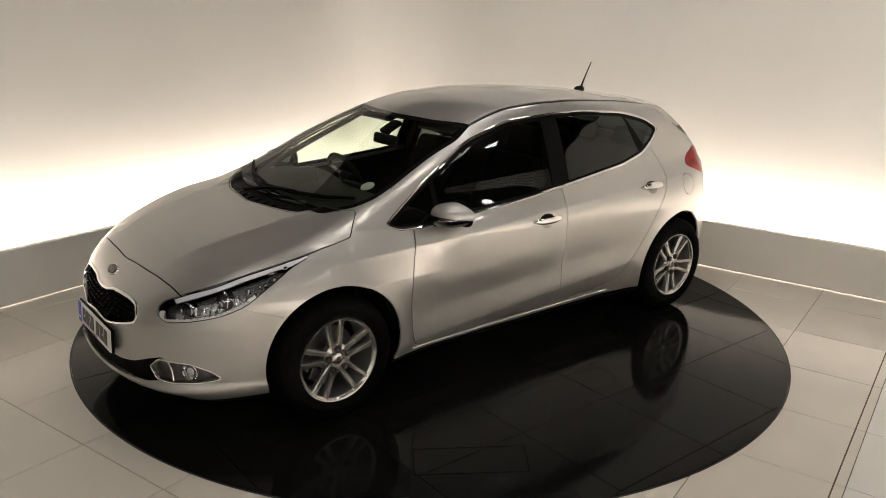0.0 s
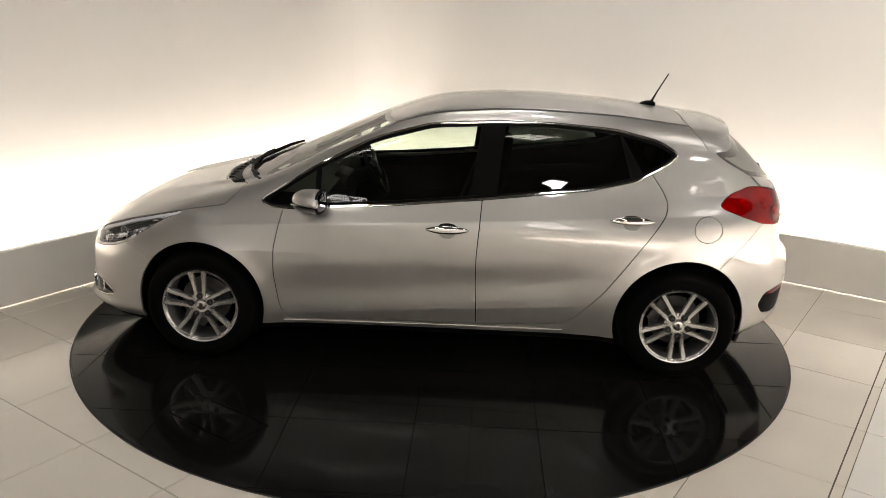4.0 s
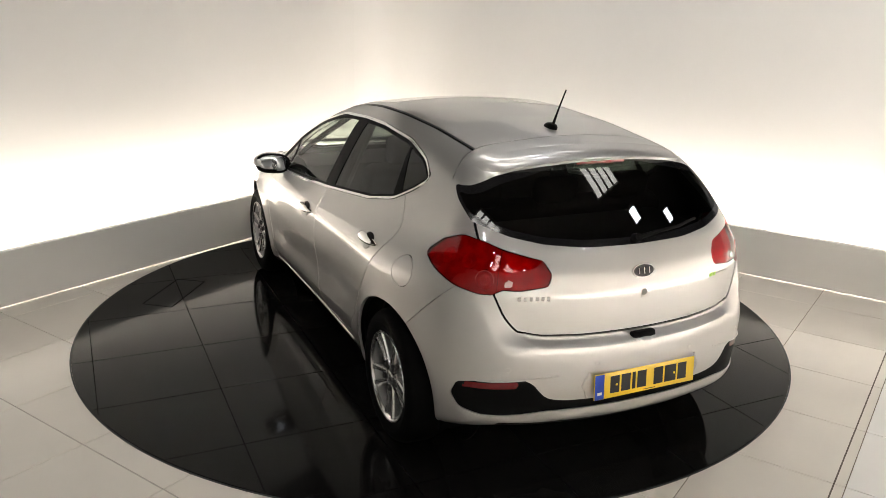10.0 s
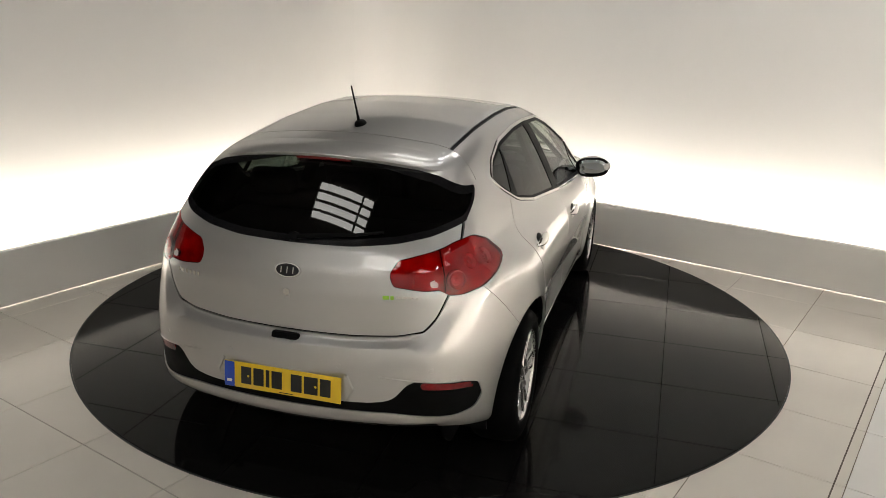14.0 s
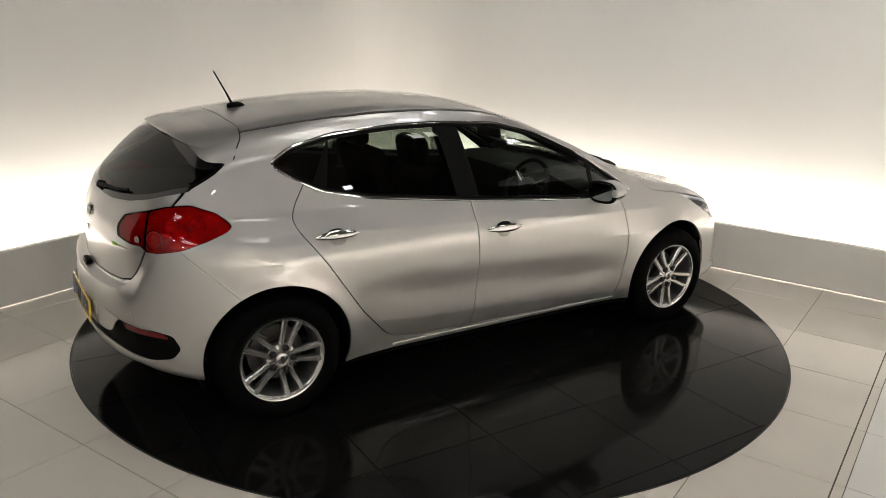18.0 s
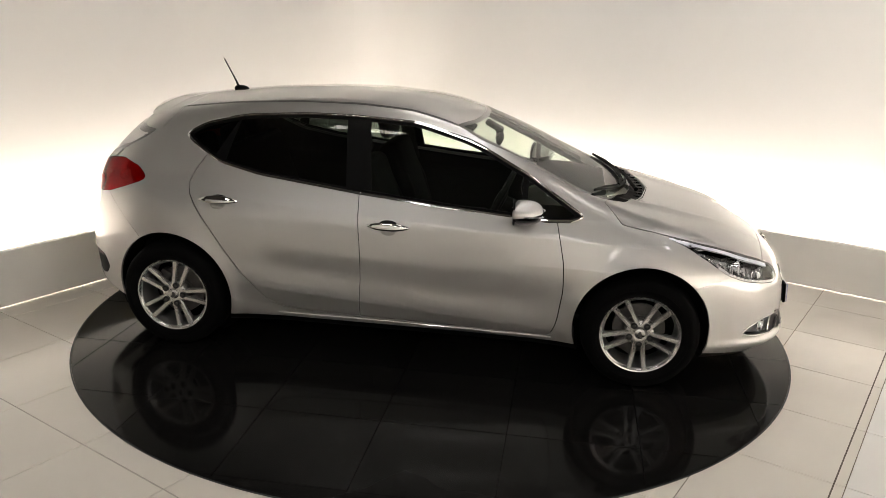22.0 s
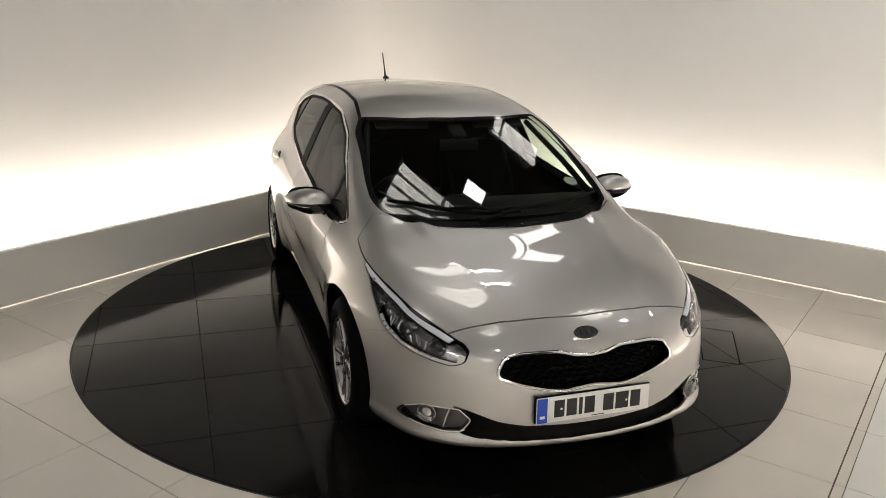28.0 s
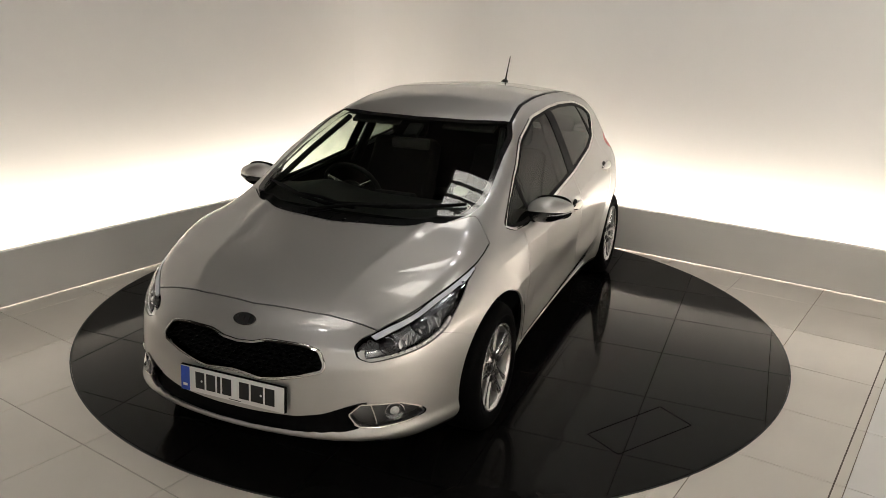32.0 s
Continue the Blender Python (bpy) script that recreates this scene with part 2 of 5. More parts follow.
NOSE = curve_table([(0.1, 2.08), (0.2, 2.125), (0.235, 2.19), (0.256, 2.212), (0.272, 2.208), (0.288, 2.186), (0.36, 2.185), (0.46, 2.18), (0.55, 2.168), (0.62, 2.146), (0.68, 2.112), (0.74, 2.06), (0.9, 1.85), (1.6, 1.2)], 0.0, 1.6, 0.010)
TAIL = curve_table([(0.1, 1.91), (0.2, 1.965), (0.28, 2.025), (0.36, 2.05), (0.48, 2.065), (0.60, 2.064), (0.648, 2.058), (0.70, 2.045), (0.86, 2.0), (0.95, 1.97), (1.04, 1.94), (1.3, 1.675), (1.42, 1.545), (1.6, 1.35)], 0.0, 1.6, 0.014)
GATE = curve_table([(0.1, 2.004), (0.70, 2.004), (0.86, 2.0), (0.95, 1.98), (1.04, 1.935), (1.3, 1.675), (1.42, 1.545), (1.6, 1.35)], 0.0, 1.6, 0.012)
SHELF = curve_table([(0.0, 0.667), (0.28, 0.668), (0.46, 0.676), (0.54, 0.688), (0.60, 0.715), (0.65, 0.815), (0.69, 0.95), (0.74, 1.2), (1.0, 2.5)], 0.0, 1.0, 0.014)
WHEEL_X, WHEEL_R = 1.325, 0.316
ARCH_R = 0.360


def shoulder(x):
    return 0.853 - 0.054 * x


def low_edge(x):
    return 0.352 - 0.07 * x + 0.25 * np.clip(-0.62 - x, 0, 1) ** 2


def body(x, y, z):
    """The car body's hull: below 0 inside."""
    ay = np.abs(y)
    low = at_curve(FLANK, z)
    taper = at_curve(TAPER, x)
    up = np.clip((z - 0.86) / 0.16, 0, 1)
    up = up * up * (3 - 2 * up)
    half = low * (taper * (1 - up) + at_curve(CABIN, x) * up)
    # shoulder crease under the windows, the swept edge low in the doors with the hollow over it, flared arches
    half = half - 0.055 * np.clip((x - 0.6) / 0.6, 0, 1) * np.clip((z - 0.66) / 0.14, 0, 1)
    half = half - 0.036 * np.clip((z - 0.80) / 0.10, 0, 1) * bell(x, 1.13, 0.26)
    half = half + 0.0075 * np.exp(-np.abs(z - shoulder(x)) / 0.045) * np.clip((1.5 - x) / 0.4, 0, 1) * np.clip((x + 1.75) / 0.4, 0, 1)
    sweep = np.clip((0.98 - x) / 0.25, 0, 1) * np.clip((x + 0.98) / 0.3, 0, 1)
    drop = np.clip((low_edge(x) - z) / 0.11, 0, 1)
    half = half - sweep * (0.026 * drop + 0.012 * bell(z, low_edge(x) + 0.15, 0.09))
    for wx in (WHEEL_X, -WHEEL_X):
        half = half + 0.014 * bell(np.hypot(x - wx, z - WHEEL_R), 0.36, 0.055) * (z < 0.85)
    side = ay - half
    top = z - (at_curve(CREST, x) - at_curve(CROWN, x) * y * y)
    # folds that run up the bonnet
    fold = 0.34 + 0.16 * (2.0 - x)
    top = top - 0.013 * bell(ay, fold, 0.038) * np.clip((x - 0.95) / 0.25, 0, 1) * np.clip((2.05 - x) / 0.25, 0, 1)
    front = x - (at_curve(NOSE, z) - 0.29 * y * y - 0.85 * ay ** 6)
    # the tailgate lies back behind the bumper's shelf
    wide = 0.018 + 0.20 * np.clip((ay - 0.50) / 0.12, 0, 1)
    edge = np.clip((z - at_curve(SHELF, ay)) / wide + 0.5, 0, 1)
    edge = edge * edge * (3 - 2 * edge)
    rear = -x - (at_curve(TAIL, z) * (1 - edge) + at_curve(GATE, z) * edge - 0.26 * y * y - 1.1 * ay ** 8)
    f = smax(top, side, at_curve(ROUND, x))
    f = smax(f, front * 0.8, 0.16)
    f = smax(f, rear * 0.85, 0.12)
    return smax(f, 0.175 + 0.125 * np.clip((-x - 1.45) / 0.45, 0, 1) - z, 0.05)


def body_normal(p):
    e = 0.003
    x, y, z = p[:, 0], p[:, 1], p[:, 2]
    n = np.stack([body(x + e, y, z) - body(x - e, y, z), body(x, y + e, z) - body(x, y - e, z), body(x, y, z + e) - body(x, y, z - e)], -1)
    return n / np.maximum(np.linalg.norm(n, axis=1, keepdims=True), 1e-9)


def edge_y(x, z):
    """How far out the hull's side lies."""
    lo, hi = 0.0, 1.3
    for _ in range(40):
        mid = (lo + hi) / 2
        if float(body(np.array([x]), np.array([mid]), np.array([z]))[0]) < 0:
            lo = mid
        else:
            hi = mid
    return lo


# ---- the studio: floor, walls, plinths, hall ----
def plan_box(name, a0, a1, b0, b1, z0, z1, mat, kind="structure", label="", bevel=0.0):
    bm = box_bm(a1 - a0, b1 - b0, z1 - z0, PLAN @ Matrix.Translation(((a0 + a1) / 2, (b0 + b1) / 2, (z0 + z1) / 2)), bevel)
    me = bpy.data.meshes.new(name)
    bm.to_mesh(me)
    bm.free()
    me.materials.append(mat)
    return tagged(new(name, me), label, kind=kind)


def build_studio():
    la, rb = WALL_A, WALL_B
    plan_box("wall_left", la - 0.15, la, -3.6, rb + 0.15, FLOOR - 0.03, WALL_TOP, M_WALL, label="plain white painted studio wall lit from its foot")
    plan_box("wall_right", la, HALL, rb, rb + 0.15, FLOOR - 0.03, WALL_TOP, M_WALL, label="plain white painted studio wall lit from its foot")
    radius, n = 0.30, 12
    arc = [(la + radius - radius * math.cos(q), rb - radius + radius * math.sin(q)) for q in np.linspace(0, math.pi / 2, n)]
    verts = [PLAN @ Vector((a, b, z)) for z in (FLOOR - 0.03, WALL_TOP) for a, b in arc]
    faces = [(k, k + 1, n + k + 1, n + k) for k in range(n - 1)]
    tagged(mesh_object("wall_corner", verts, faces, M_WALL, smooth=True), "plain white rounded corner between the studio walls", kind="structure")
    plan_box("plinth_left", LEFT_A - 0.05, LEFT_A, -3.6, RIGHT_B + 0.05, PLINTH_FOOT, PLINTH, M_PLINTH, label="low glossy beige panel hiding the strip light", bevel=0.002)
    plan_box("plinth_right", LEFT_A, HALL, RIGHT_B, RIGHT_B + 0.05, PLINTH_FOOT, PLINTH, M_PLINTH, label="low glossy beige panel hiding the strip light", bevel=0.002)
    for i, (a0, a1, b0, b1) in enumerate(((la + 0.27, la + 0.33, -3.0, rb - 0.30), (la + 0.70, HALL - 0.3, rb - 0.33, rb - 0.27))):
        ob = plan_box("strip_light", a0, a1, b0, b1, 0.10, 0.145 if i == 0 else 0.16, M_STRIP, kind="", label="warm white strip light behind the low panel")
        tagged(ob, category="lamp", group="strip lights")
    for a0, a1, b0, b1 in ((LEFT_A - 0.045, LEFT_A - 0.02, -3.5, RIGHT_B), (LEFT_A, HALL - 0.3, RIGHT_B + 0.02, RIGHT_B + 0.045)):
        ob = plan_box("foot_light", a0, a1, b0, b1, PLINTH_FOOT - 0.006, PLINTH_FOOT, M_FOOT, kind="", label="thin warm strip light under the foot of the low panel")
        tagged(ob, category="lamp", group="foot lights")
    # an assumed third side of the studio, unseen beside the camera, added to brighten the flank
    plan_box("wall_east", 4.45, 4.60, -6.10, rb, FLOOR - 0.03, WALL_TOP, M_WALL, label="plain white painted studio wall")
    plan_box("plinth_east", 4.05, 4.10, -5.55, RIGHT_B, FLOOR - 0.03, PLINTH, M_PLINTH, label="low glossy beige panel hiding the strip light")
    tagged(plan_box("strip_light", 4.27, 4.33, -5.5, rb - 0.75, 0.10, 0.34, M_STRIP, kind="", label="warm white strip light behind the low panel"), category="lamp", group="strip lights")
    # the wide joint where the paler tiles begin
    plan_box("floor_joint", SEAM_A - 0.0035, SEAM_A + 0.0035, -4.4, RIGHT_B, FLOOR - 0.001, FLOOR + 0.0008, M_SEAM, label="thin brown expansion joint in the tiled floor")
    # the hall around, dark above the studio walls
    plan_box("wall_hall_1", la - 0.7, HALL, -HALL - 0.2, -HALL, FLOOR - 0.03, CEILING, M_HALLWALL)
    plan_box("wall_hall_2", HALL, HALL + 0.2, -HALL - 0.2, rb + 1.0, FLOOR - 0.03, CEILING, M_HALLWALL)
    plan_box("wall_hall_3", la - 0.9, la - 0.7, -HALL - 0.2, rb + 1.0, FLOOR - 0.03, CEILING, M_HALL)
    plan_box("wall_hall_4", la - 0.7, HALL, rb + 0.8, rb + 1.0, WALL_TOP - 0.3, CEILING, M_HALL)
    plan_box("ceiling", la - 0.9, HALL + 0.2, -HALL - 0.2, rb + 1.0, CEILING, CEILING + 0.15, M_HALL, label="dark profiled hall roof")


def build_floor():
    floor = plan_box("floor", WALL_A - 0.72, HALL, -HALL, WALL_B + 0.15, FLOOR - 0.06, FLOOR - 0.004, M_GROUT, label="cream porcelain tiles with thin brown joints, polished")
    size, wide, gap = 0.594, 0.583, 0.004
    bm = box_bm(wide - gap, size - gap, 0.012, None, 0.0015, 1)
    me = bpy.data.meshes.new("tile")
    bm.to_mesh(me)
    bm.free()
    me.materials.append(M_TILE)
    me_pale = me.copy()
    me_pale.materials[0] = M_TILEPALE
    for i in range(-3, 13):
        for j in range(-9, 8):
            a, b = -0.884 + (i + 0.5) * wide, -2.34 + (j + 0.5) * size
            hi_a = a + wide / 2
            if hi_a < LEFT_A or b - size / 2 > RIGHT_B or hi_a > HALL:
                continue
            if (Vector((a, b)).length + size * 0.75 < DISC_R):
                continue
            tile = new("tile", me_pale if a > SEAM_A else me)
            tile.matrix_basis = PLAN @ Matrix.Translation((a, b, FLOOR - 0.006))
            tile.parent = floor


def build_turntable():
    table = empty("turntable")
    tagged(table, "round glossy black turntable disc set in the floor", "turntable")
    part("disc", lathe_bm([(0.0001, -0.02), (DISC_R, -0.02), (DISC_R, -0.002), (DISC_R - 0.002, 0.0), (0.0001, 0.0)], 192), M_DISC, table)
    part("edge_ring", lathe_bm([(DISC_R + 0.0005, -0.02), (DISC_R + 0.008, -0.02), (DISC_R + 0.008, -0.003), (DISC_R + 0.0005, -0.003)], 192, closed=True), M_DISC_EDGE, table, "black rubber edge gap")
    # the lift-out hatch and the sheet joints of the disc
    corners = [Vector(c) for c in ((0.70, 1.59), (0.83, 1.76), (1.26, 1.48), (1.14, 1.31))]
    for c, d in zip(corners, corners[1:] + corners[:1]):
        m = (c + d) / 2
        part("hatch_joint", box_bm((d - c).length, 0.006, 0.001, pose(m.x, m.y, 0.0002, rz=math.degrees(math.atan2(d.y - c.y, d.x - c.x)))), M_DISC_LINE, table, smooth=False)
    # joints of the black sheets that the disc is laid with
    joints = [(c, None) for c in (-2.1, -1.5, -0.9, -0.3, 0.3, 0.9, 1.5, 2.1)] + [(None, c) for c in (-1.8, -1.2, -0.6, 0.0, 0.62, 1.25, 1.85)]
    for across, along in joints:
        c = across if across is not None else along
        half = math.sqrt((DISC_R - 0.01) ** 2 - c * c)
        m = pose(0, c, 0.0002) if across is not None else pose(c, 0, 0.0001, rz=90)
        part("sheet_joint", box_bm(2 * half, 0.0035, 0.0008, m), M_DISC_LINE, table, smooth=False)
    return table


def build_roof_lights():
    """Profiled translucent sheets in the roof, each lying between steel purlins, and square lamp panels."""
    # the last three rooflights are unseen, added to brighten the car's near sides
    for a, b, w, d, turn in ((0.60, -0.50, 0.70, 1.05, 90), (0.15, -2.80, 0.55, 1.00, -84), (2.14, -1.81, 0.42, 0.50, 0), (2.75, 0.50, 0.70, 0.80, 90), (-0.46, 0.81, 0.56, 0.78, -82), (-0.18, 2.80, 0.40, 0.60, 110),
                             (6.2, -2.0, 1.6, 1.0, 90), (2.6, -6.3, 1.0, 1.3, 90), (5.2, -6.0, 1.0, 1.3, 90)):
        light = empty("rooflight", PLAN @ Matrix.Translation((a, b, CEILING - 0.03)) @ pose(0, 0, 0, rz=turn))
        tagged(light, "translucent profiled rooflight sheets in the dark hall roof", "rooflight", "rooflights")
        for i in range(4):
            part("sheet", box_bm(w * 0.165, d, 0.03, pose((i - 1.5) * w * 0.26, 0, 0)), M_ROOFLIGHT, light, smooth=False)
        for y in (-d * 0.52, d * 0.32, d * 0.52):
            part("purlin", box_bm(w * 1.05, 0.03, 0.05, pose(0, y, -0.02)), M_STEEL, light, smooth=False)
    for a, b, turn in ((0.02, 1.26, 15), (0.70, 0.50, 20), (3.52, 0.64, 10), (3.86, 1.60, 10), (3.3, -2.95, 0), (0.30, -3.40, 0), (4.3, -1.1, 0), (5.4, -4.4, 0), (1.5, -5.2, 0)):
        lamp = empty("ceiling_lamp", PLAN @ Matrix.Translation((a, b, CEILING - 0.35)) @ pose(0, 0, 0, rz=turn))
        tagged(lamp, "square cool white lamp panel hung from the roof", "lamp", "ceiling lamps")
        part("diffuser", box_bm(0.23, 0.18, 0.02, pose(0, 0, -0.03)), M_PANEL, lamp, smooth=False)
        part("housing", box_bm(0.27, 0.22, 0.06, pose(0, 0, 0.01), 0.005), M_STEEL, lamp)
        part("hanger", sweep_bm([(0, 0, 0.04), (0, 0, 0.35)], 0.008, 6), M_STEEL, lamp)
    # small spot lamps deeper in the hall, behind the camera
    for a, b, z in ((0.8, -5.2, 2.75), (3.2, -5.2, 2.65), (5.6, -5.3, 3.0), (7.1, -4.7, 2.4), (1.9, -6.2, 2.6), (4.4, -6.8, 2.2)):
        spot = empty("spot_lamp", PLAN @ Matrix.Translation((a, b, z)))
        tagged(spot, "small bright spot lamp hung on a thin rod", "lamp", "spot lamps")
        part("bulb", lathe_bm([(0.0001, -0.03), (0.035, -0.026), (0.055, -0.005), (0.055, 0.01)], 20), M_SPOT, spot, "bright frosted bulb")
        part("housing", lathe_bm([(0.058, 0.0), (0.058, 0.07), (0.03, 0.10), (0.0001, 0.10)], 20), M_STEEL, spot)
        part("rod", sweep_bm([(0, 0, 0.09), (0, 0, CEILING - z)], 0.006, 6), M_STEEL, spot)
# ---- the car's skin: one hull, cut along the lines of its panels ----
def rounded(points):
    """A closed outline through (u, v, radius) corners, each corner rounded."""
    pts = [np.array(p[:2], float) for p in points]
    rad = [p[2] if len(p) > 2 else 0.03 for p in points]
    out = []
    n = len(pts)
    for i in range(n):
        p, a, b = pts[i], pts[i - 1] - pts[i], pts[(i + 1) % n] - pts[i]
        la, lb = np.linalg.norm(a), np.linalg.norm(b)
        a, b = a / la, b / lb
        ang = math.acos(max(-1, min(1, float(a @ b))))
        if ang > 3.13 or rad[i] <= 0:
            out.append(p)
            continue
        d = min(rad[i] / math.tan(ang / 2), 0.48 * la, 0.48 * lb)
        p0, p1 = p + a * d, p + b * d
        for s in np.linspace(0, 1, 6):
            out.append((1 - s) ** 2 * p0 + 2 * s * (1 - s) * p + s * s * p1)
    return np.array(out)


def outline_distance(poly, u, v, far=0.06):
    """Signed distance to an outline (below 0 inside), exact near it."""
    d = np.full(u.shape, far)
    lo, hi = poly.min(0) - far, poly.max(0) + far
    near = np.where((u > lo[0]) & (u < hi[0]) & (v > lo[1]) & (v < hi[1]))[0]
    pu, pv = u[near], v[near]
    best = np.full(pu.shape, 9.0)
    inside = np.zeros(pu.shape, bool)
    for (x0, y0), (x1, y1) in zip(poly, np.roll(poly, -1, 0)):
        ex, ey = x1 - x0, y1 - y0
        L = ex * ex + ey * ey
        if L < 1e-12:
            continue
        s = np.clip(((pu - x0) * ex + (pv - y0) * ey) / L, 0, 1)
        best = np.minimum(best, (pu - x0 - s * ex) ** 2 + (pv - y0 - s * ey) ** 2)
        cross = ((y0 > pv) != (y1 > pv))
        if cross.any() and abs(ey) > 1e-12:
            inside ^= cross & (pu < x0 + (pv - y0) * ex / ey)
    best = np.sqrt(best)
    d[near] = np.where(inside, -best, best)
    return d


# outlines, seen from the side (x, z), from the front or rear (y, z), from above (x, y)
WINDOWS = rounded([(0.995, 0.912, 0.03), (0.682, 1.111, 0.8), (0.375, 1.262, 0.8), (0.062, 1.345, 0.6), (-0.302, 1.366, 1), (-0.579, 1.365, 1), (-0.941, 1.342, 0.8), (-1.171, 1.29, 0.3),
                   (-1.288, 1.223, 0.03), (-1.191, 1.155, 0.5), (-1.047, 1.085, 0.3), (-0.809, 1.036, 0.6), (-0.228, 0.972, 1), (0.236, 0.928, 1), (0.80, 0.888, 0.2), (0.92, 0.888, 0.05)])
DOOR_FRONT = rounded([(0.84, 0.93, 0.02), (0.872, 0.80, 0.4), (0.898, 0.68, 0.4), (0.905, 0.535, 0.5), (0.88, 0.34, 0.3), (0.845, 0.252, 0.05), (-0.219, 0.264, 0.01), (-0.207, 0.50, 0.5), (-0.205, 0.677, 0.5),
                      (-0.232, 1.05, 0.01), (0.4, 1.05, 0.01), (0.78, 0.95, 0.02)])
DOOR_REAR = rounded([(-0.219, 0.264, 0.01), (-0.60, 0.280, 0.2), (-0.735, 0.310, 0.2), (-0.90, 0.49, 0.5), (-1.087, 0.764, 0.8), (-1.205, 0.925, 0.2), (-1.222, 0.975, 0.08), (-1.19, 1.045, 0.2), (-1.10, 1.17, 0.02),
                     (-0.8, 1.17, 0.02), (-0.232, 1.05, 0.01), (-0.205, 0.677, 0.5), (-0.207, 0.50, 0.5)])
WING_LINE = [(1.960, 0.684), (1.84, 0.731), (1.733, 0.768), (1.60, 0.802), (1.512, 0.823), (1.40, 0.847), (1.30, 0.866), (1.19, 0.884)]
BONNET = rounded([(2.016, -0.2, 0), (2.016, 0.0, 1), (1.995, 0.27, 0.8)] + [(x, edge_y(x, z), 0.02 if k in (0, 7) else 0.4) for k, (x, z) in enumerate(WING_LINE)] + [(1.082, 0.650, 0.03),
                  (1.195, 0.54, 0.2), (1.313, 0.36, 0.6), (1.368, 0.0, 2), (1.368, -0.2, 0)])
SCREEN = rounded([(1.362, -0.2, 0), (1.362, 0.0, 2), (1.306, 0.345, 0.6), (1.20, 0.535, 0.2), (1.085, 0.625, 0.1), (0.97, 0.652, 0.3), (0.84, 0.645, 0.8), (0.60, 0.618, 0.8), (0.403, 0.603, 0.3), (0.267, 0.548, 0.02), (0.335, 0.30, 0.8), (0.355, 0.0, 2), (0.355, -0.2, 0)])
HEADLAMP = rounded([(1.400, 0.846, 0.01), (1.512, 0.823, 0.6), (1.733, 0.768, 0.8), (1.941, 0.693, 0.5), (2.010, 0.657, 0.06), (2.040, 0.630, 0.05), (2.055, 0.590, 0.02), (2.036, 0.574, 0.015), (1.97, 0.586, 0.3), (1.85, 0.612, 0.5),
                    (1.752, 0.652, 0.2), (1.635, 0.729, 0.6), (1.52, 0.797, 0.5)])
GRILLE = rounded([(-0.2, 0.605, 0), (0.0, 0.605, 0.2), (0.07, 0.610, 0.1), (0.14, 0.627, 0.2), (0.30, 0.626, 0.3), (0.37, 0.613, 0.04), (0.405, 0.560, 0.03), (0.395, 0.533, 0.02), (0.30, 0.503, 0.3), (0.20, 0.480, 0.2),
                  (0.13, 0.471, 0.1), (0.07, 0.480, 0.1), (0.0, 0.487, 0.2), (-0.2, 0.487, 0)])
FOG = rounded([(0.755, 0.318, 0.02), (0.73, 0.360, 0.06), (0.675, 0.396, 0.06), (0.545, 0.402, 0.02), (0.498, 0.355, 0.015), (0.535, 0.300, 0.02), (0.60, 0.291, 0.1), (0.70, 0.301, 0.1)])
INTAKE = rounded([(-0.2, 0.324, 0), (0.1, 0.324, 0.3), (0.29, 0.330, 0.3), (0.40, 0.352, 0.2), (0.50, 0.392, 0.2), (0.585, 0.418, 0.01), (0.53, 0.36, 0.05), (0.56, 0.296, 0.02), (0.49, 0.281, 0.1), (0.33, 0.270, 0.4), (-0.2, 0.268, 0)])
TAIL_LAMP = rounded([(1.525, 0.965, 0.02), (1.652, 1.034, 0.1), (1.787, 1.073, 0.2), (1.937, 1.064, 0.4), (2.266, 1.002, 0.05), (2.328, 0.950, 0.04), (2.312, 0.903, 0.02), (2.164, 0.887, 0.4), (2.075, 0.890, 0.02), (2.022, 0.868, 0.03),
                     (1.943, 0.866, 0.1), (1.78, 0.885, 0.4), (1.638, 0.923, 0.4)])
REAR_GLASS = rounded([(-0.2, 1.036, 0), (0.25, 1.041, 0.8), (0.42, 1.058, 0.4), (0.54, 1.084, 0.2), (0.63, 1.118, 0.1), (0.72, 1.17, 0.08), (0.72, 1.222, 0.04), (0.60, 1.243, 0.1), (0.5, 1.285, 0.2), (0.2, 1.345, 0.5), (-0.2, 1.35, 0)])
TAILGATE = rounded([(-0.2, 0.692, 0), (0.28, 0.693, 0.8), (0.46, 0.702, 0.2), (0.553, 0.722, 0.04), (0.596, 0.775, 0.2), (0.635, 0.87, 0.3), (0.652, 0.96, 0.3), (0.645, 1.07, 0.3), (0.636, 1.125, 0.02), (0.58, 1.15, 0), (-0.2, 1.15, 0)])
INSERT = rounded([(-0.2, 0.430, 0), (0.2, 0.428, 0.5), (0.36, 0.432, 0.3), (0.45, 0.446, 0.1), (0.505, 0.515, 0.03), (0.545, 0.536, 0.05), (0.70, 0.514, 0.3), (0.755, 0.492, 0.03), (0.768, 0.425, 0.05), (0.745, 0.372, 0.03),
                  (0.68, 0.357, 0.1), (0.60, 0.366, 0.3), (0.45, 0.385, 0.4), (-0.2, 0.391, 0)])
LIFT_SEAM = rounded([(-1.355, -0.2, 0), (-1.355, 0.25, 0.8), (-1.345, 0.42, 0.2), (-1.372, 0.535, 0.1), (-1.452, 0.64, 0.1), (-1.60, 0.75, 0), (-2.4, 0.75, 0), (-2.4, -0.2, 0)])
FUEL = rounded([(-1.43 + 0.078 * math.cos(a), 0.860 + 0.068 * math.sin(a), 0.05) for a in np.linspace(0, 2 * math.pi, 13)[:-1]])
GAP, GATE_GAP = 0.0026, 0.0042
ARCH_Z = 0.335


